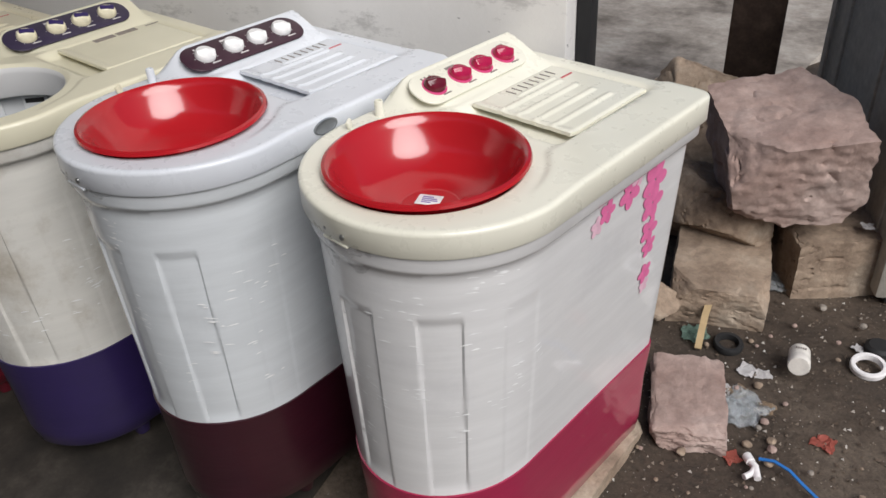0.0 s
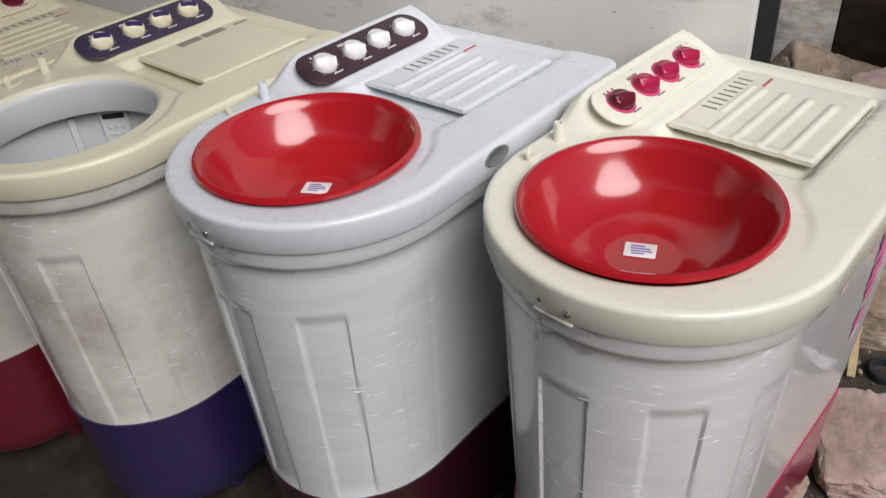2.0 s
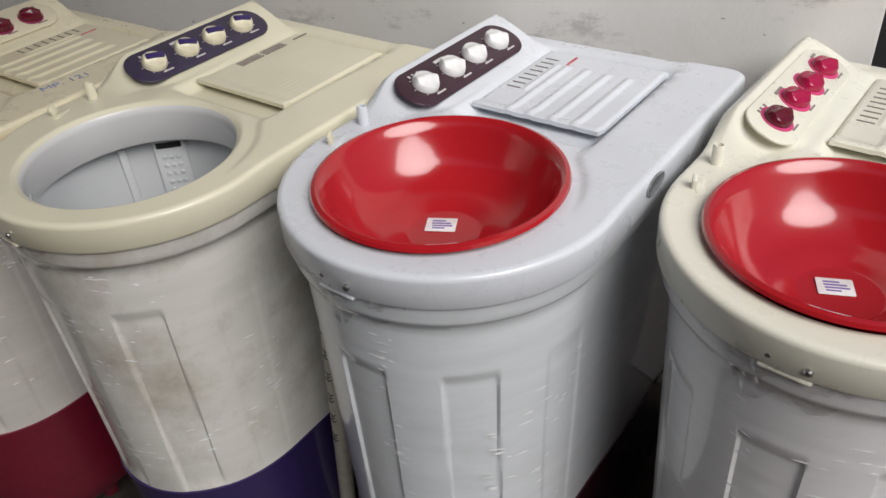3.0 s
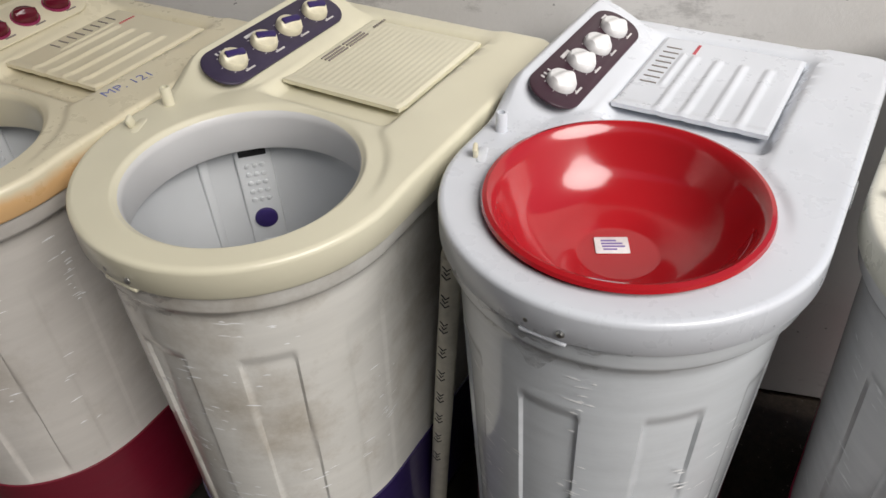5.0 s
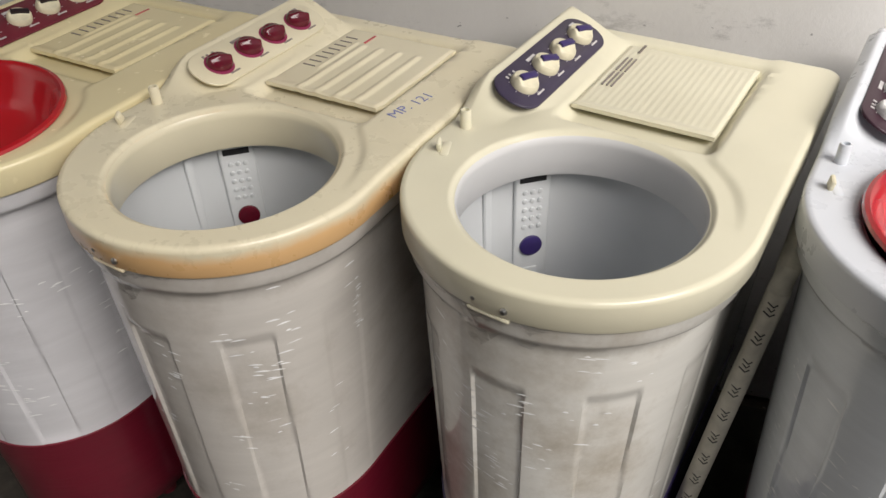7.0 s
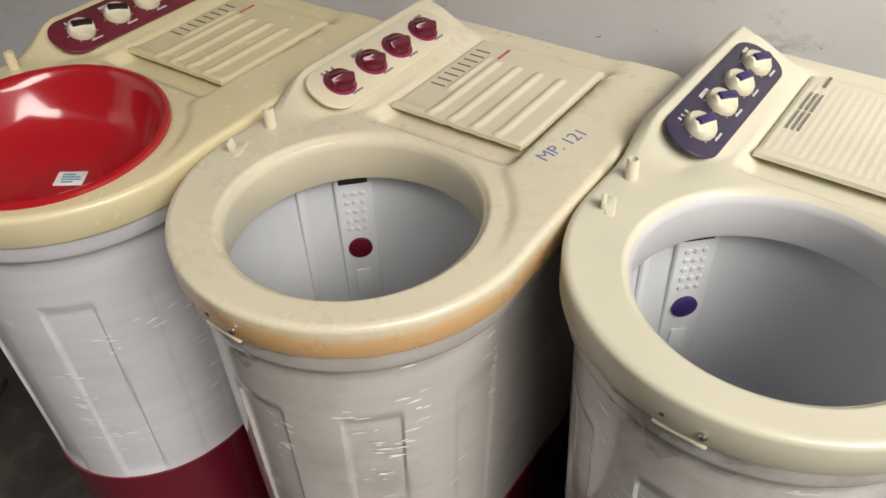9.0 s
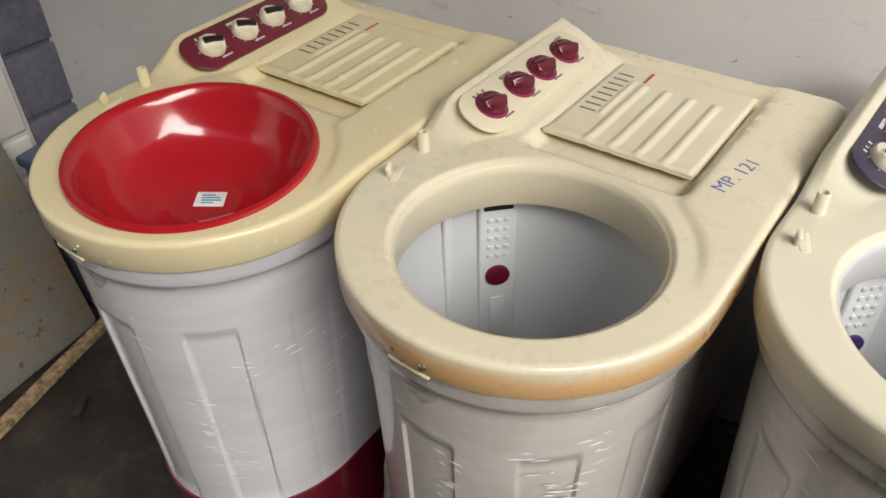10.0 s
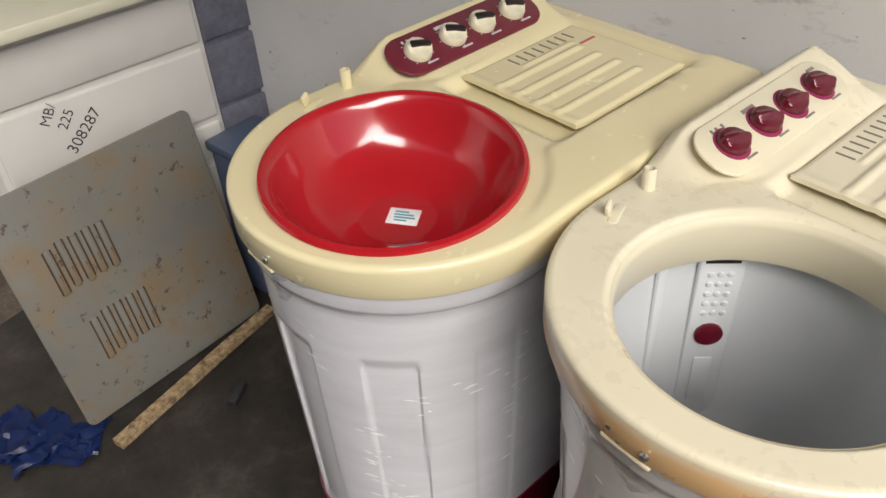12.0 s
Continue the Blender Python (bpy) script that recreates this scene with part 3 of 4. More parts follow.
    if ribbed:
        for k in range(8):
            piece("vent_slit", "vent_slit", lambda: box(0.026, 0.0026, 0.002, 0), PRINT_G, ld, pose(-0.088, -0.045 + 0.019 * k, 0.0073))
    else:
        for k in range(6):
            piece("vent_slit", "long_slit", lambda: box(0.0028, 0.055, 0.002, 0), PRINT_G, ld, pose(-0.098 + 0.008 * (k % 3), -0.02 + 0.062 * (k // 3), 0.0086))
    lid_print = piece("print", "lid_print", lambda: bars(bmesh.new(), [(0, 0.0055 * i - 0.02, 0.005, 0.003) for i in range(7)]), PRINT_R if ribbed else PRINT_G, ld, pose(-0.052, 0.100, 0.0073) if ribbed else pose(-0.088, 0.118, 0.0085))
    tagged(lid_print, kind="stuff")
    # inlet spout and lever on the shelf beside the tub
    piece("spout", "spout", lambda: lathe([(0.009, 0), (0.0085, 0.03), (0.0075, 0.032), (0.0055, 0.032), (0.005, 0.02), (0.001, 0.02)], 20), lid or cover, w, pose(-0.056, -0.112, RIM - 0.002))
    piece("lever_slot", "lever_slot", lambda: slab(0.016, 0.045, 0.002, 0.007), lid or cover, w, pose(-0.050, -0.182, RIM - 0.001, 0, 0, 22))
    piece("lever", "lever", lambda: box(0.007, 0.016, 0.02, 0.003), lever or lid or cover, w, pose(-0.056, -0.190, RIM + 0.009, 20, 0, 22))
    if not seat:
        lint_filter(tub, disc)
        piece("pulsator", "pulsator", lambda: lathe([(0.12, 0), (0.12, 0.012), (0.10, 0.022), (0.05, 0.030), (0.03, 0.045), (0.001, 0.048)], 40, TUB), disc, w, pose(0, 0, 0.525), "ribbed plastic pulsator at the bottom of the tub")
    # clip and two screws under the front of the cover
    ca = radians(-90 - 2)
    clip = piece("clip", "clip", lambda: box(0.06, 0.010, 0.007, 0.003), cover, w, pose(CX + (HALF - 0.006) * math.cos(ca), CY + (FRONT - 0.006) * math.sin(ca), RIM - BAND - 0.002, 0, 0, -2))
    for sx in (-0.02, 0.024):
        piece("screw", "screw", lambda: lathe([(0.005, 0), (0.005, 0.002), (0.003, 0.004), (0.001, 0.004)], 12), STEEL, clip, pose(sx, -0.0055 + 0.004 * (sx < 0), 0.018, 90, 0, 0))
    return w


def bowl(x, y, z, label, sticker, sx, sy, srot, tilt=(0, 0)):
    """A round plastic basin with a paper price sticker on its floor."""
    ob = thing("bowl", label, "bowl", "red bowls on the machines", at=pose(x, y, z, *tilt))
    piece("basin", "basin", bowl_mesh, M_RED, ob)
    st = part("sticker", slab(0.045, 0.034, 0.0006, 0.002, 3, 0.0002), PAPER, ob, "white paper sticker", pose(sx, sy, 0.0022, 0, 0, srot))
    for k in range(4):
        part("printed_bar", box((0.02, 0.028, 0.03, 0.018)[k], 0.003, 0.0006), sticker, st, "", pose((-0.004, 0, 0.002, -0.003)[k], 0.009 - 0.006 * k, 0.0008))
    return ob
MACHINES = [
    (-0.935, 1.113, -4.28, dict(lean=(-0.42, 0.28), label="ivory twin-tub washing machine with crimson base and pink flower decals", cover=M_IVORY, body=W_CLEAN, base=B_PINK, plate=M_IVORY, knob=K_PINK, marker=None, prints=PRINT_G, rings=PRINT_M, dark_first=K_PLUM, drop=-0.014, seat=(0.155, -0.204))),
    (-1.450, 0.963, -2.29, dict(lean=(-0.56, -0.31), label="cool white twin-tub washing machine with maroon base and plum panel", cover=M_WHITE, body=W_COOL, base=B_MAROON, plate=P_PLUM, knob=K_WHITE, marker=None, prints=PRINT_W, drop=0.001, seat=(0.164, -0.204), lever=K_CREAM)),
    (-1.975, 0.840, -2.50, dict(lean=(0.25, 0.15), label="cream twin-tub washing machine with purple base and stained sides", cover=M_CREAM, body=W_DIRTY, base=B_PURPLE, plate=P_NAVY, knob=K_CREAM, marker=K_VIOLET, prints=PRINT_W, ribbed=False, disc=K_VIOLET, funnel=M_RIBS)),
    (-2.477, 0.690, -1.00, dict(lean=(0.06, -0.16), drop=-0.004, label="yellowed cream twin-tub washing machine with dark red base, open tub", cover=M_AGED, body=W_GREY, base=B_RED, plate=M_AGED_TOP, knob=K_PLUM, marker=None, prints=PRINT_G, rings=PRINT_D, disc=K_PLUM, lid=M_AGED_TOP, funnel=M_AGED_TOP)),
    (-2.984, 0.609, -0.25, dict(lean=(0.53, -0.03), drop=-0.003, label="butter cream twin-tub washing machine with dark red base, wine panel", cover=M_BUTTER, body=W_LILAC, base=B_RED, plate=P_WINE, knob=K_CREAM, marker=K_BLACK, prints=PRINT_W, seat=(0.178, -0.212))),
]
ROW = []
for mx, my, turn, spec in MACHINES:
    ROW.append(washing_machine(mx, my, turn, **spec))
TEAL = plain("teal_print", (0.08, 0.35, 0.42), 0.6)
VIOLET_INK = plain("violet_ink", (0.22, 0.16, 0.42), 0.6)
for k, ox, oy, ink, sx, sy, srot, lab, tilt in ((0, 0.155, -0.204, VIOLET_INK, -0.008, 0.008, 20, "glossy red plastic bowl set in the ivory machine's tub opening", (0, 0)),
                                          (1, 0.164, -0.204, VIOLET_INK, -0.012, 0.01, 25, "glossy red plastic bowl set in the cool white machine's tub", (0, 0)),
                                          (4, 0.178, -0.212, TEAL, 0.005, 0.005, 35, "deep red plastic bowl set in the butter cream machine's tub", (2.0, 3.0))):
    mx, my, turn, spec = MACHINES[k]
    c = pose(mx, my, 0, *spec["lean"], turn) @ Vector((ox, oy, RIM))
    bowl(c.x, c.y, c.z - 0.082 + spec.get("drop", 0), lab, ink, sx, sy, srot, tilt)


# pink flowers printed on the side of the ivory machine
def flower(r, seed):
    rnd = random.Random(seed)
    bm = bmesh.new()
    a0 = rnd.uniform(0, 72)
    for k in range(5):
        a = radians(a0 + 72 * k)
        mid = Vector((0.55 * r * math.cos(a), 0.55 * r * math.sin(a), 0))
        pts = []
        for i in range(16):
            b = 2 * math.pi * i / 16
            q = Vector((0.47 * r * math.cos(b) * (1 + 0.08 * rnd.random()), 0.36 * r * math.sin(b), 0))
            q.rotate(Euler((0, 0, a)))
            pts.append(mid + q)
        vs = [bm.verts.new((p.x, p.y, 0.0002 * k)) for p in pts]
        bm.faces.new(vs)
    return bm


PINK = plain("pink_print", (0.72, 0.16, 0.36), 0.5)
PALE_PINK = plain("pale_pink_print", (0.74, 0.48, 0.58), 0.5)


def side_x(z):
    return CX + HALF - drawn_in(z)[0]


lean = math.degrees(math.atan2(0.024, BODY_TOP - 0.04 - SPLIT))
for fy, fz, r, ink, seed in ((0.188, 0.855, 0.044, PINK, 1), (0.192, 0.80, 0.040, PINK, 7), (0.095, 0.868, 0.036, PINK, 2), (0.12, 0.895, 0.026, PALE_PINK, 8), (0.018, 0.862, 0.026, PINK, 3), (-0.012, 0.845, 0.022, PALE_PINK, 9),
                             (0.196, 0.735, 0.032, PINK, 4), (0.205, 0.69, 0.026, PINK, 5), (0.207, 0.62, 0.026, PINK, 6), (0.212, 0.585, 0.02, PALE_PINK, 10)):
    part("flower_decal", flower(r, seed), ink, ROW[0], "pink printed flower", pose(side_x(fz) + 0.0016, fy, fz, 0, 90 + lean, 0))

# oval badge on the flank of the cool white machine
part("badge", lathe([(0.03, 0), (0.03, 0.002), (0.026, 0.003), (0.024, 0.002), (0.001, 0.002)], 32), plain("badge_grey", (0.33, 0.35, 0.37), 0.25, 0.6), ROW[1], "oval grey badge", pose(CX + HALF - 0.0005, -0.037, RIM - 0.016, 0, 90, 0) @ Matrix.Diagonal((0.5, 1, 1, 1)))


def lettering(text, size, material, parent, m, bold=0.0004):
    cu = bpy.data.curves.new("lettering", "FONT")
    cu.body, cu.size, cu.align_x, cu.extrude, cu.offset = text, size, "CENTER", 0.0003, bold
    tmp = new("lettering_source", cu)
    me = bpy.data.meshes.new_from_object(tmp.evaluated_get(bpy.context.evaluated_depsgraph_get()))
    bpy.data.objects.remove(tmp)
    me.materials.clear()
    me.materials.append(material)
    ob = new("lettering", me)
    ob.parent = parent
    ob.matrix_basis = m
    return ob


BLUE_INK = plain("blue_marker_ink", (0.14, 0.17, 0.42), 0.6)
BLACK_INK = plain("black_marker_ink", (0.03, 0.03, 0.035), 0.6)
tagged(lettering("MP. 121", 0.030, BLUE_INK, ROW[3], pose(0.344, 0.062, RIM + 0.0054, 0, 0, 80), -0.0004), "blue handwritten marker lettering")

# ---- hoses between the machines ----
HOSE = plain("pale_hose", (0.60, 0.57, 0.48), 0.4)
hose_top, hose_low = Vector((-1.541, 0.745, 0.83)), Vector((-1.576, 0.745, 0.45))
d = (hose_low - hose_top).normalized()
hose = thing("drain_hose", "pale printed drain hose hanging between two washing machines", "hose")
part("pipe", tube([hose_top - d * 0.05 + Vector((0, 0.16, -0.01)), hose_top - d * 0.06 + Vector((0, 0.06, 0)), hose_top - d * 0.03 + Vector((0, 0.012, 0)), hose_top, hose_top.lerp(hose_low, 0.5), hose_low, hose_low + d * 0.2, hose_low + d * 0.42], 0.017, 16), HOSE, hose)
for k in range(9):
    p = hose_top + d * (0.02 + 0.06 * k)
    for q, w in ((-0.004, 0.008), (0.005, 0.006), (0.014, 0.009)):
        part("printed_bar", tube([p + d * q + Vector((-w, -0.0145, 0)), p + d * (q + 0.004) + Vector((w * 0.2, -0.0185, 0)), p + d * q + Vector((w * 0.8, -0.0155, 0))], 0.0011, 5), BLACK_INK, hose)
W_HOSE = plain("white_hose", (0.62, 0.62, 0.6), 0.35)
solid("drain_hose", tube([(-2.535, 0.52, 0.56), (-2.542, 0.48, 0.46), (-2.55, 0.46, 0.35), (-2.56, 0.45, 0.2), (-2.565, 0.46, 0.03)], 0.018, 14), W_HOSE, "white ribbed drain hose beside the yellowed machine", "hose")


# ---- stones ----
def rock_mesh(hx, hy, hz, seed, cuts=9, rough=0.05, square=0.0, foot=True):
    rnd = random.Random(seed)
    bm = bmesh.new()
    bmesh.ops.create_icosphere(bm, subdivisions=6, radius=1.7 if square == 1 else 1.3)
    planes = [(Vector((1, 0, 0)), 0.9), (Vector((-1, 0, 0)), 0.9), (Vector((0, 1, 0)), 0.9), (Vector((0, -1, 0)), 0.9), (Vector((0, 0, 1)), 0.88), (Vector((0, 0, -1)), 0.9)] if square == 1 else []
    for _ in range(cuts):
        n = Vector((rnd.gauss(0, 1), rnd.gauss(0, 1), rnd.gauss(0, 1))).normalized()
        planes.append((n, rnd.uniform(0.66, 0.95) + 0.32 * (square == 1)))
    for v in bm.verts:
        for n, d in planes:
            v.co -= n * max(0.0, n.dot(v.co) - d)
        off = Vector((seed * 3.1, seed, 0))
        f = rough * (noise.fractal(v.co * 1.6 + off, 1.0, 2.1, 5) + 0.35 * noise.noise(v.co * 9 + off))
        f -= 0.05 * max(0.0, 1 - abs(noise.noise(v.co * 1.7 + off * 2)) / 0.035) + 0.02 * abs(noise.noise(v.co * 20 + off))
        v.co += v.co.normalized() * f
        v.co = Vector((v.co.x * hx, v.co.y * hy, v.co.z * hz))
    if foot:
        low = min(v.co.z for v in bm.verts)
        for v in bm.verts:
            v.co.z -= low
    return bm


STONES = (
    ("boulder", (0.215, 0.235, 0.165), 3, 12, 0.08, 1, (-0.575, 2.40, 0.275), (9, -8, 32), SANDSTONE, "large split pink sandstone boulder on smaller stones"),
    ("boulder", (0.26, 0.26, 0.25), 11, 12, 0.06, 0, (-1.06, 2.80, -0.02), (0, 0, 10), BROWNSTONE, "pale weathered boulder behind the sandstone one"),
    ("stone_block", (0.20, 0.17, 0.12), 21, 3, 0.035, 1, (-0.390, 2.465, -0.02), (0, 0, 38), BROWNSTONE, "squared brown stone block on the soil"),
    ("stone_block", (0.16, 0.20, 0.085), 5, 4, 0.04, 1, (-0.645, 2.135, -0.02), (3, 2, 20), BROWNSTONE, "flat-topped stone block with orange stains"),
    ("rock", (0.15, 0.2, 0.17), 8, 8, 0.06, 0, (-0.785, 2.385, -0.02), (0, 0, 50), BROWNSTONE, "rough brown rock wedged under the boulder"),
    ("flat_rock", (0.105, 0.16, 0.045), 14, 9, 0.09, 1, (-0.500, 1.575, -0.015), (3, -3, 24), SANDSTONE, "flat tan rock lying beside the washing machine"),
    ("flat_rock", (0.07, 0.17, 0.03), 17, 5, 0.04, 0.6, (-0.610, 1.225, -0.015), (0, 0, -4), BROWNSTONE, "flat brown stone at the foot of the machine"),
    ("rock", (0.06, 0.07, 0.06), 19, 6, 0.06, 0, (-0.755, 1.915, -0.02), (0, 0, 0), BROWNSTONE, "small brown rock beside the stone block"),
)
for nm, half, seed, cuts, rough, sq, at, turn, mat, lab in STONES:
    solid(nm, rock_mesh(*half, seed, cuts, rough, sq), mat, lab, "rock", pose(*at, *turn), group="pile of stones")

# rusty steel upright with flanges
bm = box(0.20, 0.012, 3.0, 0.003, (0, -0.09, 1.5))
box(0.20, 0.012, 3.0, 0.003, (0, 0.09, 1.5), bm)
box(0.012, 0.17, 3.0, 0.002, (0, 0, 1.5), bm)
solid("steel_post", bm, RUST, "rusty brown steel beam standing upright", "post", pose(-1.010, 3.315, -0.03, 0, 0, 14))

# grey steel cabinet side beyond the stones
cab = thing("steel_cabinet", "grey painted steel cabinet with seams and scratches", "cabinet", at=pose(-0.325, 2.535, -0.01, 0, 0, -61.9))
part("side", box(1.12, 0.3, 1.05, 0.012, (-0.33, 0.15, 0.55)), GREY_PAINT, cab)
for x in (-0.80, -0.62, -0.2, 0.12):
    part("seam", box(0.012, 0.012, 1.0, 0.003, (x, -0.003, 0.55)), GREY_PAINT, cab)
part("plinth", box(1.08, 0.26, 0.05, 0.004, (-0.33, 0.17, 0.02)), BLACK, cab)

# pale worn pavement beyond the wall
bm = bmesh.new()
rows, cols = 30, 46
grid = {}
for i in range(rows + 1):
    for j in range(cols + 1):
        x, y = -5.0 + 4.1 * j / cols, 3.1 + 4.0 * i / rows
        edge = min(j, cols - j, i, rows - i)
        if edge == 0:
            x += 0.25 * noise.noise((x * 2, y * 2, 5))
            y += 0.25 * noise.noise((x * 2, y * 2, 9))
        grid[i, j] = bm.verts.new((x, y, 0.016 + 0.008 * noise.noise((x * 3, y * 3, 1)) - (0.04 if edge == 0 else 0)))
for i in range(rows):
    for j in range(cols):
        bm.faces.new((grid[i, j], grid[i, j + 1], grid[i + 1, j + 1], grid[i + 1, j]))
solid("pavement", bm, PALE_CEMENT, "worn pale cement paving with dirty patches", "pavement", kind="structure")


# ---- litter on the soil ----
def ribbon(points, w, t, material=None):
    pts = [Vector(p) for p in points]
    rings = []
    for i, p in enumerate(pts):
        d = (pts[min(i + 1, len(pts) - 1)] - pts[max(i - 1, 0)]).normalized()
        s = Vector((-d.y, d.x, 0)).normalized() * w / 2
        u = Vector((0, 0, t / 2))
        rings.append([p - s - u, p + s - u, p + s + u, p - s + u])
    return loft(rings, (True, True))


def crumple(size, seed, flat=0.35, res=12, jag=0.5):
    """A crumpled sheet."""
    rnd = random.Random(seed)
    bm = bmesh.new()
    g = {}
    for i in range(res + 1):
        for j in range(res + 1):
            x, y = (i / res - 0.5) * size, (j / res - 0.5) * size
            o = seed * 7.3
            k = 5 / size * 0.5
            g[i, j] = bm.verts.new((x + 0.25 * size * noise.noise((x * k + o, y * k, 1)), y + 0.25 * size * noise.noise((x * k + o, y * k, 7)),
                                    size * flat * (0.35 + 0.5 * abs(noise.noise((x * k * 1.5 + o, y * k * 1.5, 3))) + 0.25 * noise.noise((x * k * 4 + o, y * k * 4, 2)))))
    for i in range(res):
        for j in range(res):
            bm.faces.new((g[i, j], g[i + 1, j], g[i + 1, j + 1], g[i, j + 1]))
    low = min(v.co.z for v in bm.verts)
    for v in bm.verts:
        v.co.z -= low - 0.001
    bmesh.ops.solidify(bm, geom=bm.faces[:], thickness=0.0012)
    return bm


WRAP_RED = plain("red_wrapper", (0.55, 0.16, 0.12), 0.5)
TAN_PAPER = plain("tan_paper", (0.38, 0.28, 0.19), 0.8)
GREEN_CLOTH = plain("green_cloth", (0.22, 0.33, 0.27), 0.9)
STRAW = plain("straw_strip", (0.45, 0.33, 0.18), 0.8)
BLUE = plain("blue_plastic", (0.03, 0.17, 0.5), 0.35)
jar = thing("plastic_jar", "white plastic jar lying on the damp soil", "jar", at=pose(-0.320, 1.930, 0.034, 78, 0, 14))
part("jar_body", lathe([(0.001, 0.0), (0.026, 0.0), (0.029, 0.003), (0.029, 0.05), (0.027, 0.054), (0.030, 0.056), (0.030, 0.085), (0.027, 0.089), (0.001, 0.089)], 32, (0, 0)), plain("white_jar", (0.72, 0.69, 0.64), 0.4), jar)
for k in range(5):
    part("printed_bar", box(0.004, 0.002, 0.010, 0, (-0.012 + 0.006 * k, 0.0286, 0.03)), PRINT_G, jar)
solid("rubber_ring", lathe([(0.042, 0.0), (0.044, 0.012), (0.040, 0.02), (0.030, 0.02), (0.028, 0.012), (0.028, 0.0)], 32, closed=True), BLACK, "black rubber ring lying on soil", "ring", pose(-0.510, 1.895, -0.01, 4, 3, 0))
solid("plastic_ring", lathe([(0.048, 0.0), (0.049, 0.014), (0.046, 0.018), (0.036, 0.018), (0.034, 0.010), (0.034, 0.0)], 36, closed=True), PAPER, "white plastic ring lying on soil", "ring", pose(-0.150, 2.015, -0.005, 6, 0, 0))
solid("rubber_disc", lathe([(0.001, 0.02), (0.03, 0.02), (0.04, 0.012), (0.042, 0.0)], 28), BLACK, "black rubber disc lying on soil", "rubber disc", pose(-0.145, 2.115, -0.005))
for size, seed, x, y, mat, lab in ((0.06, 1, -0.460, 1.700, PAPER, "crumpled white paper cup"), (0.05, 2, -0.425, 1.825, PAPER, "torn white paper scrap"), (0.04, 3, -0.380, 1.830, PAPER, "small white paper cup"), (0.12, 4, -0.385, 1.665, FILM, "crumpled clear plastic bag"),
                                   (0.10, 5, -0.425, 1.635, FILM, "crumpled clear film scrap"), (0.055, 6, -0.410, 1.720, TAN_PAPER, "crumpled tan paper"), (0.05, 7, -0.330, 1.700, TAN_PAPER, "dry brown leaf"), (0.04, 8, -0.340, 1.485, WRAP_RED, "torn red and white wrapper"),
                                   (0.05, 9, -0.165, 1.665, WRAP_RED, "crumpled red wrapper"), (0.07, 10, -0.615, 1.895, GREEN_CLOTH, "scrap of green cloth"), (0.10, 12, -0.515, 2.285, FILM, "crumpled clear plastic film"), (0.03, 13, -0.195, 2.095, PAPER, "small foil scrap"), (0.035, 14, -0.295, 2.385, PAPER, "white paper scrap on stone")):
    z = 0.225 if seed == 14 else -0.012
    solid("litter", crumple(size, seed), mat, lab + (" on the squared block" if seed == 14 else " on the damp soil"), "litter", pose(x, y, z, 0, 0, seed * 40))
solid("straw_strip", ribbon([(-0.575, 1.825, 0.0), (-0.585, 1.865, 0.03), (-0.600, 1.925, 0.05), (-0.605, 1.965, 0.08)], 0.02, 0.003), STRAW, "frayed straw-coloured strip against the stone", "litter")
solid("cable_tie", ribbon([(-0.280, 1.500, 0.012), (-0.245, 1.510, 0.016), (-0.205, 1.505, 0.012), (-0.165, 1.485, 0.006), (-0.125, 1.465, 0.004)], 0.008, 0.003), BLUE, "bright blue plastic strip on soil", "strip")
bm = tube([(0, 0, 0), (0.025, -0.01, 0.004), (0.05, -0.035, 0)], 0.009, 10)
join(bm, tube([(0.025, -0.01, 0.004), (0.03, -0.03, 0.0), (0.025, -0.055, 0)], 0.008, 10))
join(bm, tube([(-0.012, 0.008, 0), (0.008, -0.004, 0.002)], 0.012, 10))
solid("pipe_fitting", bm, PAPER, "white plastic pipe fitting on soil", "fitting", pose(-0.300, 1.490, 0.004, 0, 0, -15))
rnd = random.Random(4)
for k in range(60):
    x, y = rnd.uniform(-0.62, 0.1), rnd.uniform(1.3, 2.5)
    h = rnd.choice((0.005, 0.006, 0.008, 0.012))
    bm = bmesh.new()
    bmesh.ops.create_icosphere(bm, subdivisions=2, radius=h)
    for v in bm.verts:
        v.co = v.co * (1 + 0.35 * noise.noise(v.co * 90 + Vector((k, 0, 0))))
        v.co.z *= 0.7
    solid("pebble", bm, (BROWNSTONE, SANDSTONE, PALE_CEMENT)[k % 3], "small loose pebble on the damp soil", "pebble", pose(x, y, 0.0, 0, 0, k * 37), group="loose pebbles")

# ---- the corner beyond the row ----
VIOLET_GREY = mineral("violet_grey_paint", (0.11, 0.11, 0.14), (0.14, 0.14, 0.18), (0.17, 0.17, 0.21), 4.0, 0.6, 0.2, 0.005)
ENAMEL = plastic("white_enamel", (0.70, 0.68, 0.64), 0.35, (0.5, 0.46, 0.4), 0.15)
BLUE_GREY = plastic("blue_grey_plastic", (0.08, 0.105, 0.17), 0.5)


def rusted():
    m, nt, p = shader("rusted_grey_sheet")
    a = tex(nt, 5, 10, 0.7)
    c = ramp(nt, tex(nt, 2.5, 6), [(0.3, (0.145, 0.143, 0.125)), (0.7, (0.21, 0.206, 0.182))])
    c = mix(nt, ramp(nt, a, [(0.46, (0, 0, 0)), (0.64, (0.8,) * 3)]), c, (0.20, 0.13, 0.06))
    c = mix(nt, ramp(nt, tex(nt, 28, 6, 0.7), [(0.6, (0, 0, 0)), (0.66, (0.85,) * 3)]), c, (0.055, 0.03, 0.018))
    nt.links.new(c, p.inputs["Base Color"])
    p.inputs["Roughness"].default_value = 0.6
    bump(nt, p, a, 0.2, 0.004)
    return m


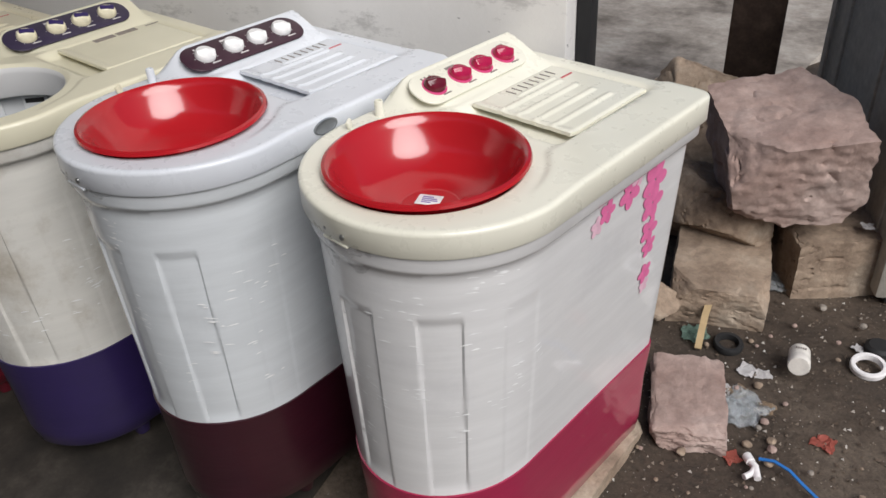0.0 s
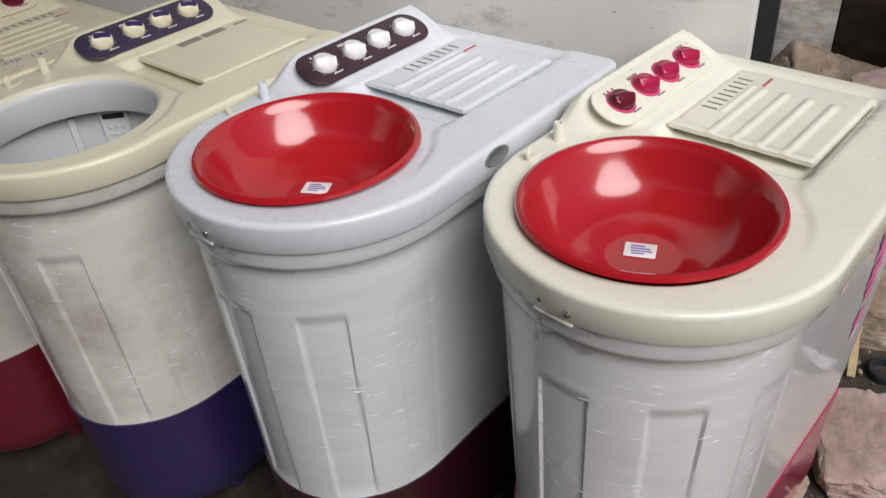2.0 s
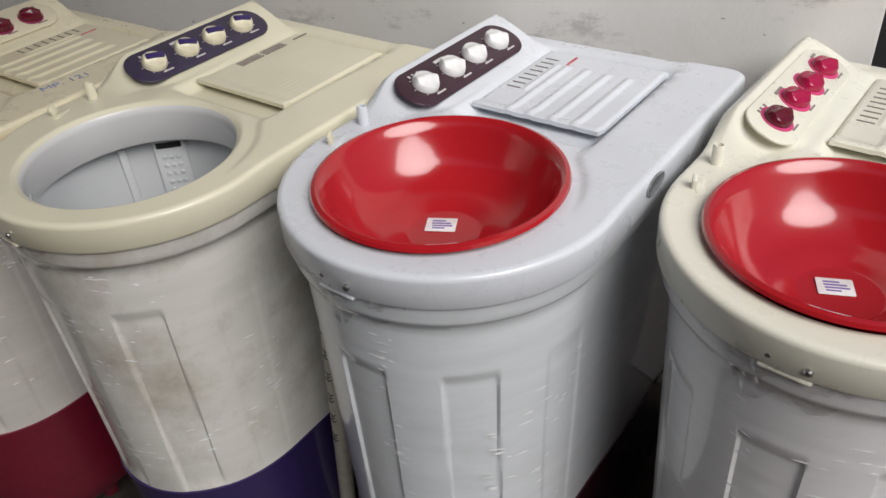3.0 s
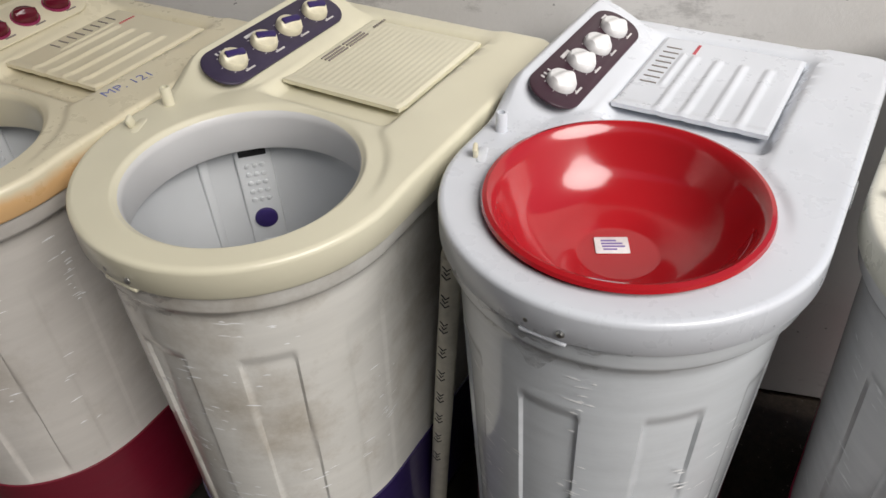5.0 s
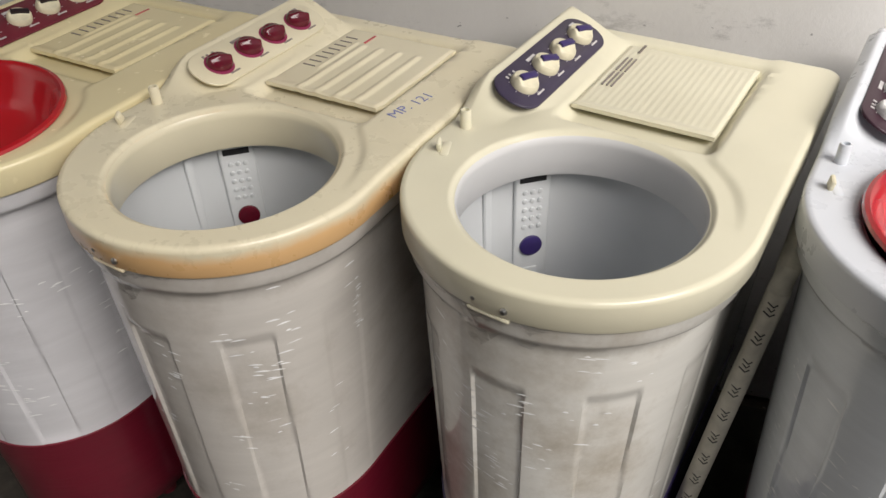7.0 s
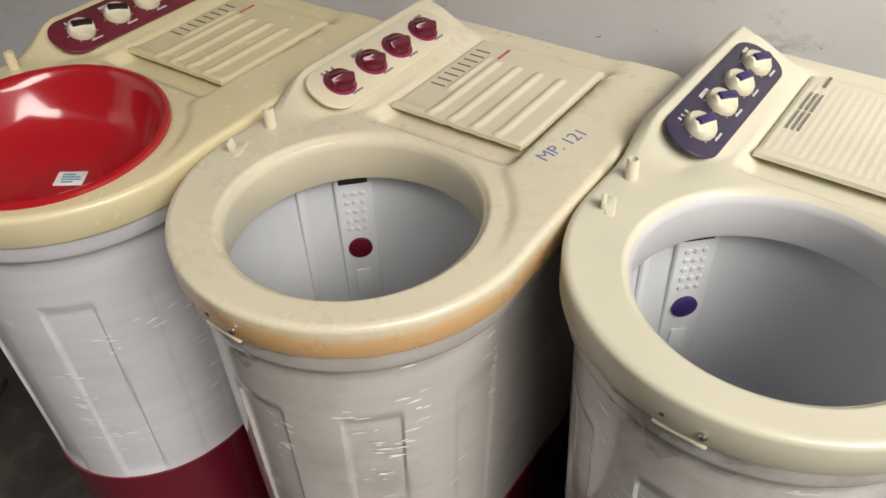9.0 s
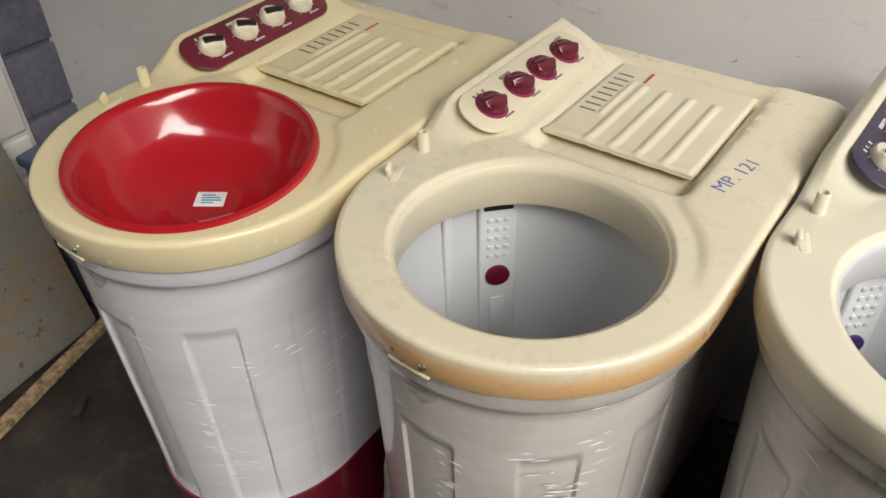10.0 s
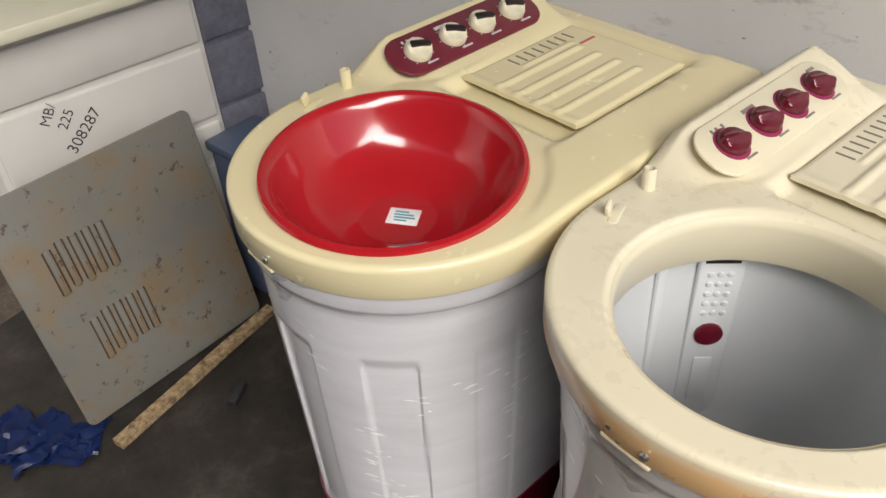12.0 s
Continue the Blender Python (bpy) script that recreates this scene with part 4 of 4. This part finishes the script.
fr = thing("refrigerator_shell", "white enamelled refrigerator shell with grooves and marker writing", "refrigerator", at=pose(-3.90, 0.38, 0.0))
part("shell", box(0.35, 0.56, 0.90, 0.015, (-0.175, 0, 0.45)), ENAMEL, fr)
for z, h in ((0.30, 0.22), (0.475, 0.10), (0.635, 0.19), (0.81, 0.13)):
    part("raised_panel", slab(0.53, h, 0.008, 0.01, 5, 0.006), ENAMEL, fr, "", pose(0.0, 0, z, 90, 0, 90))
part("top_flange", box(0.42, 0.62, 0.03, 0.006, (-0.15, 0, 0.917)), M_CREAM, fr, "cream flange with brown dirt")
for txt, yy, zz, rot, size in (("MB/", -0.128, 0.700, 55, 0.034), ("225", -0.095, 0.675, 52, 0.034), ("308287", -0.066, 0.630, 42, 0.040)):
    tagged(lettering(txt, size, BLACK_INK, fr, pose(0.0092, yy, zz, 90, 0, 90) @ pose(0, 0, 0, 0, 0, rot), -0.0003), "black handwritten marker lettering")
gc = thing("steel_cabinet", "violet-grey slatted steel cabinet in the corner", "cabinet", at=pose(-3.90, 0.775, 0.0))
part("carcass", box(0.3, 0.25, 1.6, 0.006, (-0.16, 0, 0.80)), VIOLET_GREY, gc)
for k in range(9):
    part("slat", box(0.012, 0.235, 0.165, 0.006, (-0.004, 0, 0.11 + 0.178 * k)), VIOLET_GREY, gc)
crate = thing("plastic_crate", "blue-grey plastic crate standing on the floor", "crate", at=pose(-3.83, 0.67, 0.0, 0, 0, 8))
part("crate_body", box(0.10, 0.16, 0.47, 0.012, (0, 0, 0.235)), BLUE_GREY, crate)
part("crate_rim", box(0.115, 0.175, 0.03, 0.008, (0, 0, 0.485)), BLUE_GREY, crate)

sheet = thing("metal_sheet", "grey rusted metal sheet with vent slots leaning", "metal sheet", at=pose(-3.664, 0.009, 0.006, 0, 0, 97) @ pose(0, 0, 0, 80.5, 0, 0))
RUSTED = rusted()
part("plate", slab(0.545, 0.63, 0.006, 0.02, 5, 0.002), RUSTED, sheet, "", pose(0.2725, 0.315, 0))
RUST_EDGE = plain("dark_rust", (0.07, 0.035, 0.015), 0.8)
for row, (cx, cy) in enumerate(((0.147, 0.415), (0.172, 0.205))):
    for k in range(5):
        m = pose(cx + 0.033 * k - 0.05, cy + 0.006 * (k % 2), 0.006)
        bm = slab(0.018, 0.125, 0.004, 0.0075, 5, 0.002)
        lv = part("vent_louvre", bm, RUSTED, sheet, "", m)
        for s in (-0.009, 0.009):
            part("rust_line", box(0.004, 0.118, 0.004, 0.001, (s, 0.004 * (k % 3), 0.002)), RUST_EDGE, lv)
STRAWBOARD = mineral("frayed_board", (0.08, 0.05, 0.025), (0.34, 0.24, 0.13), (0.52, 0.40, 0.24), 55.0, 0.9, 0.6, 0.01)
solid("board_strip", ribbon([(-3.562, 0.035, 0.010), (-3.607, 0.21, 0.012), (-3.655, 0.39, 0.013), (-3.70, 0.57, 0.013)], 0.032, 0.02), STRAWBOARD, "frayed chipboard strip lying on the floor", "board")
BAG_BLUE = plain("blue_packet", (0.010, 0.028, 0.13), 0.35)
for k, (x, y, s) in enumerate(((-3.72, -0.10, 0.16), (-3.64, -0.03, 0.12), (-3.78, -0.16, 0.15))):
    solid("plastic_packet", crumple(s, 30 + k, 0.3), BAG_BLUE, "crumpled shiny blue plastic packet on floor", "packet", pose(x, y, -0.005, 0, 0, 50 * k))
solid("rubber_block", box(0.03, 0.07, 0.02, 0.006), BLACK, "small black rubber block on floor", "block", pose(-3.50, 0.33, 0.006, 0, 0, 35))


def grit(name, x0, x1, y0, y1, n, seed, label):
    """Crumbs of stone and scraps strewn over the ground, too small to pick apart."""
    r = random.Random(seed)
    verts, faces = [], []
    for _ in range(n):
        x, y, h = r.uniform(x0, x1), r.uniform(y0, y1), r.choice((0.0015, 0.002, 0.003, 0.005))
        z = 0.022 * noise.noise((x * 2.1, y * 2.1, 0)) * (0.2 if x < -1 else 1) - 0.012
        k = len(verts)
        for a, b, c in ((-1, -0.6, 0), (1, -0.7, 0), (0.1, 1, 0), (0.2, 0.1, 1.3)):
            verts.append((x + h * (a + r.uniform(-0.4, 0.4)), y + h * (b + r.uniform(-0.4, 0.4)), z + h * c))
        faces += [(k, k + 1, k + 3), (k + 1, k + 2, k + 3), (k + 2, k, k + 3), (k, k + 2, k + 1)]
    me = bpy.data.meshes.new(name)
    me.from_pydata(verts, [], faces)
    m, nt, p = shader(name)
    geo = nt.nodes.new("ShaderNodeNewGeometry")
    c = ramp(nt, geo.outputs["Random Per Island"], [(0.0, (0.05, 0.035, 0.025)), (0.5, (0.16, 0.12, 0.09)), (0.85, (0.32, 0.27, 0.22)), (1.0, (0.75, 0.72, 0.68))])
    nt.links.new(c, p.inputs["Base Color"])
    p.inputs["Roughness"].default_value = 0.9
    me.materials.append(m)
    return tagged(new(name, me), label, "grit", kind="stuff")


grit("soil_grit", -0.7, 0.25, 1.2, 2.7, 2600, 3, "stone crumbs and scraps strewn over damp soil")
grit("floor_grit", -4.0, -3.1, -0.4, 0.7, 260, 5, "dust and crumbs on the dark floor")
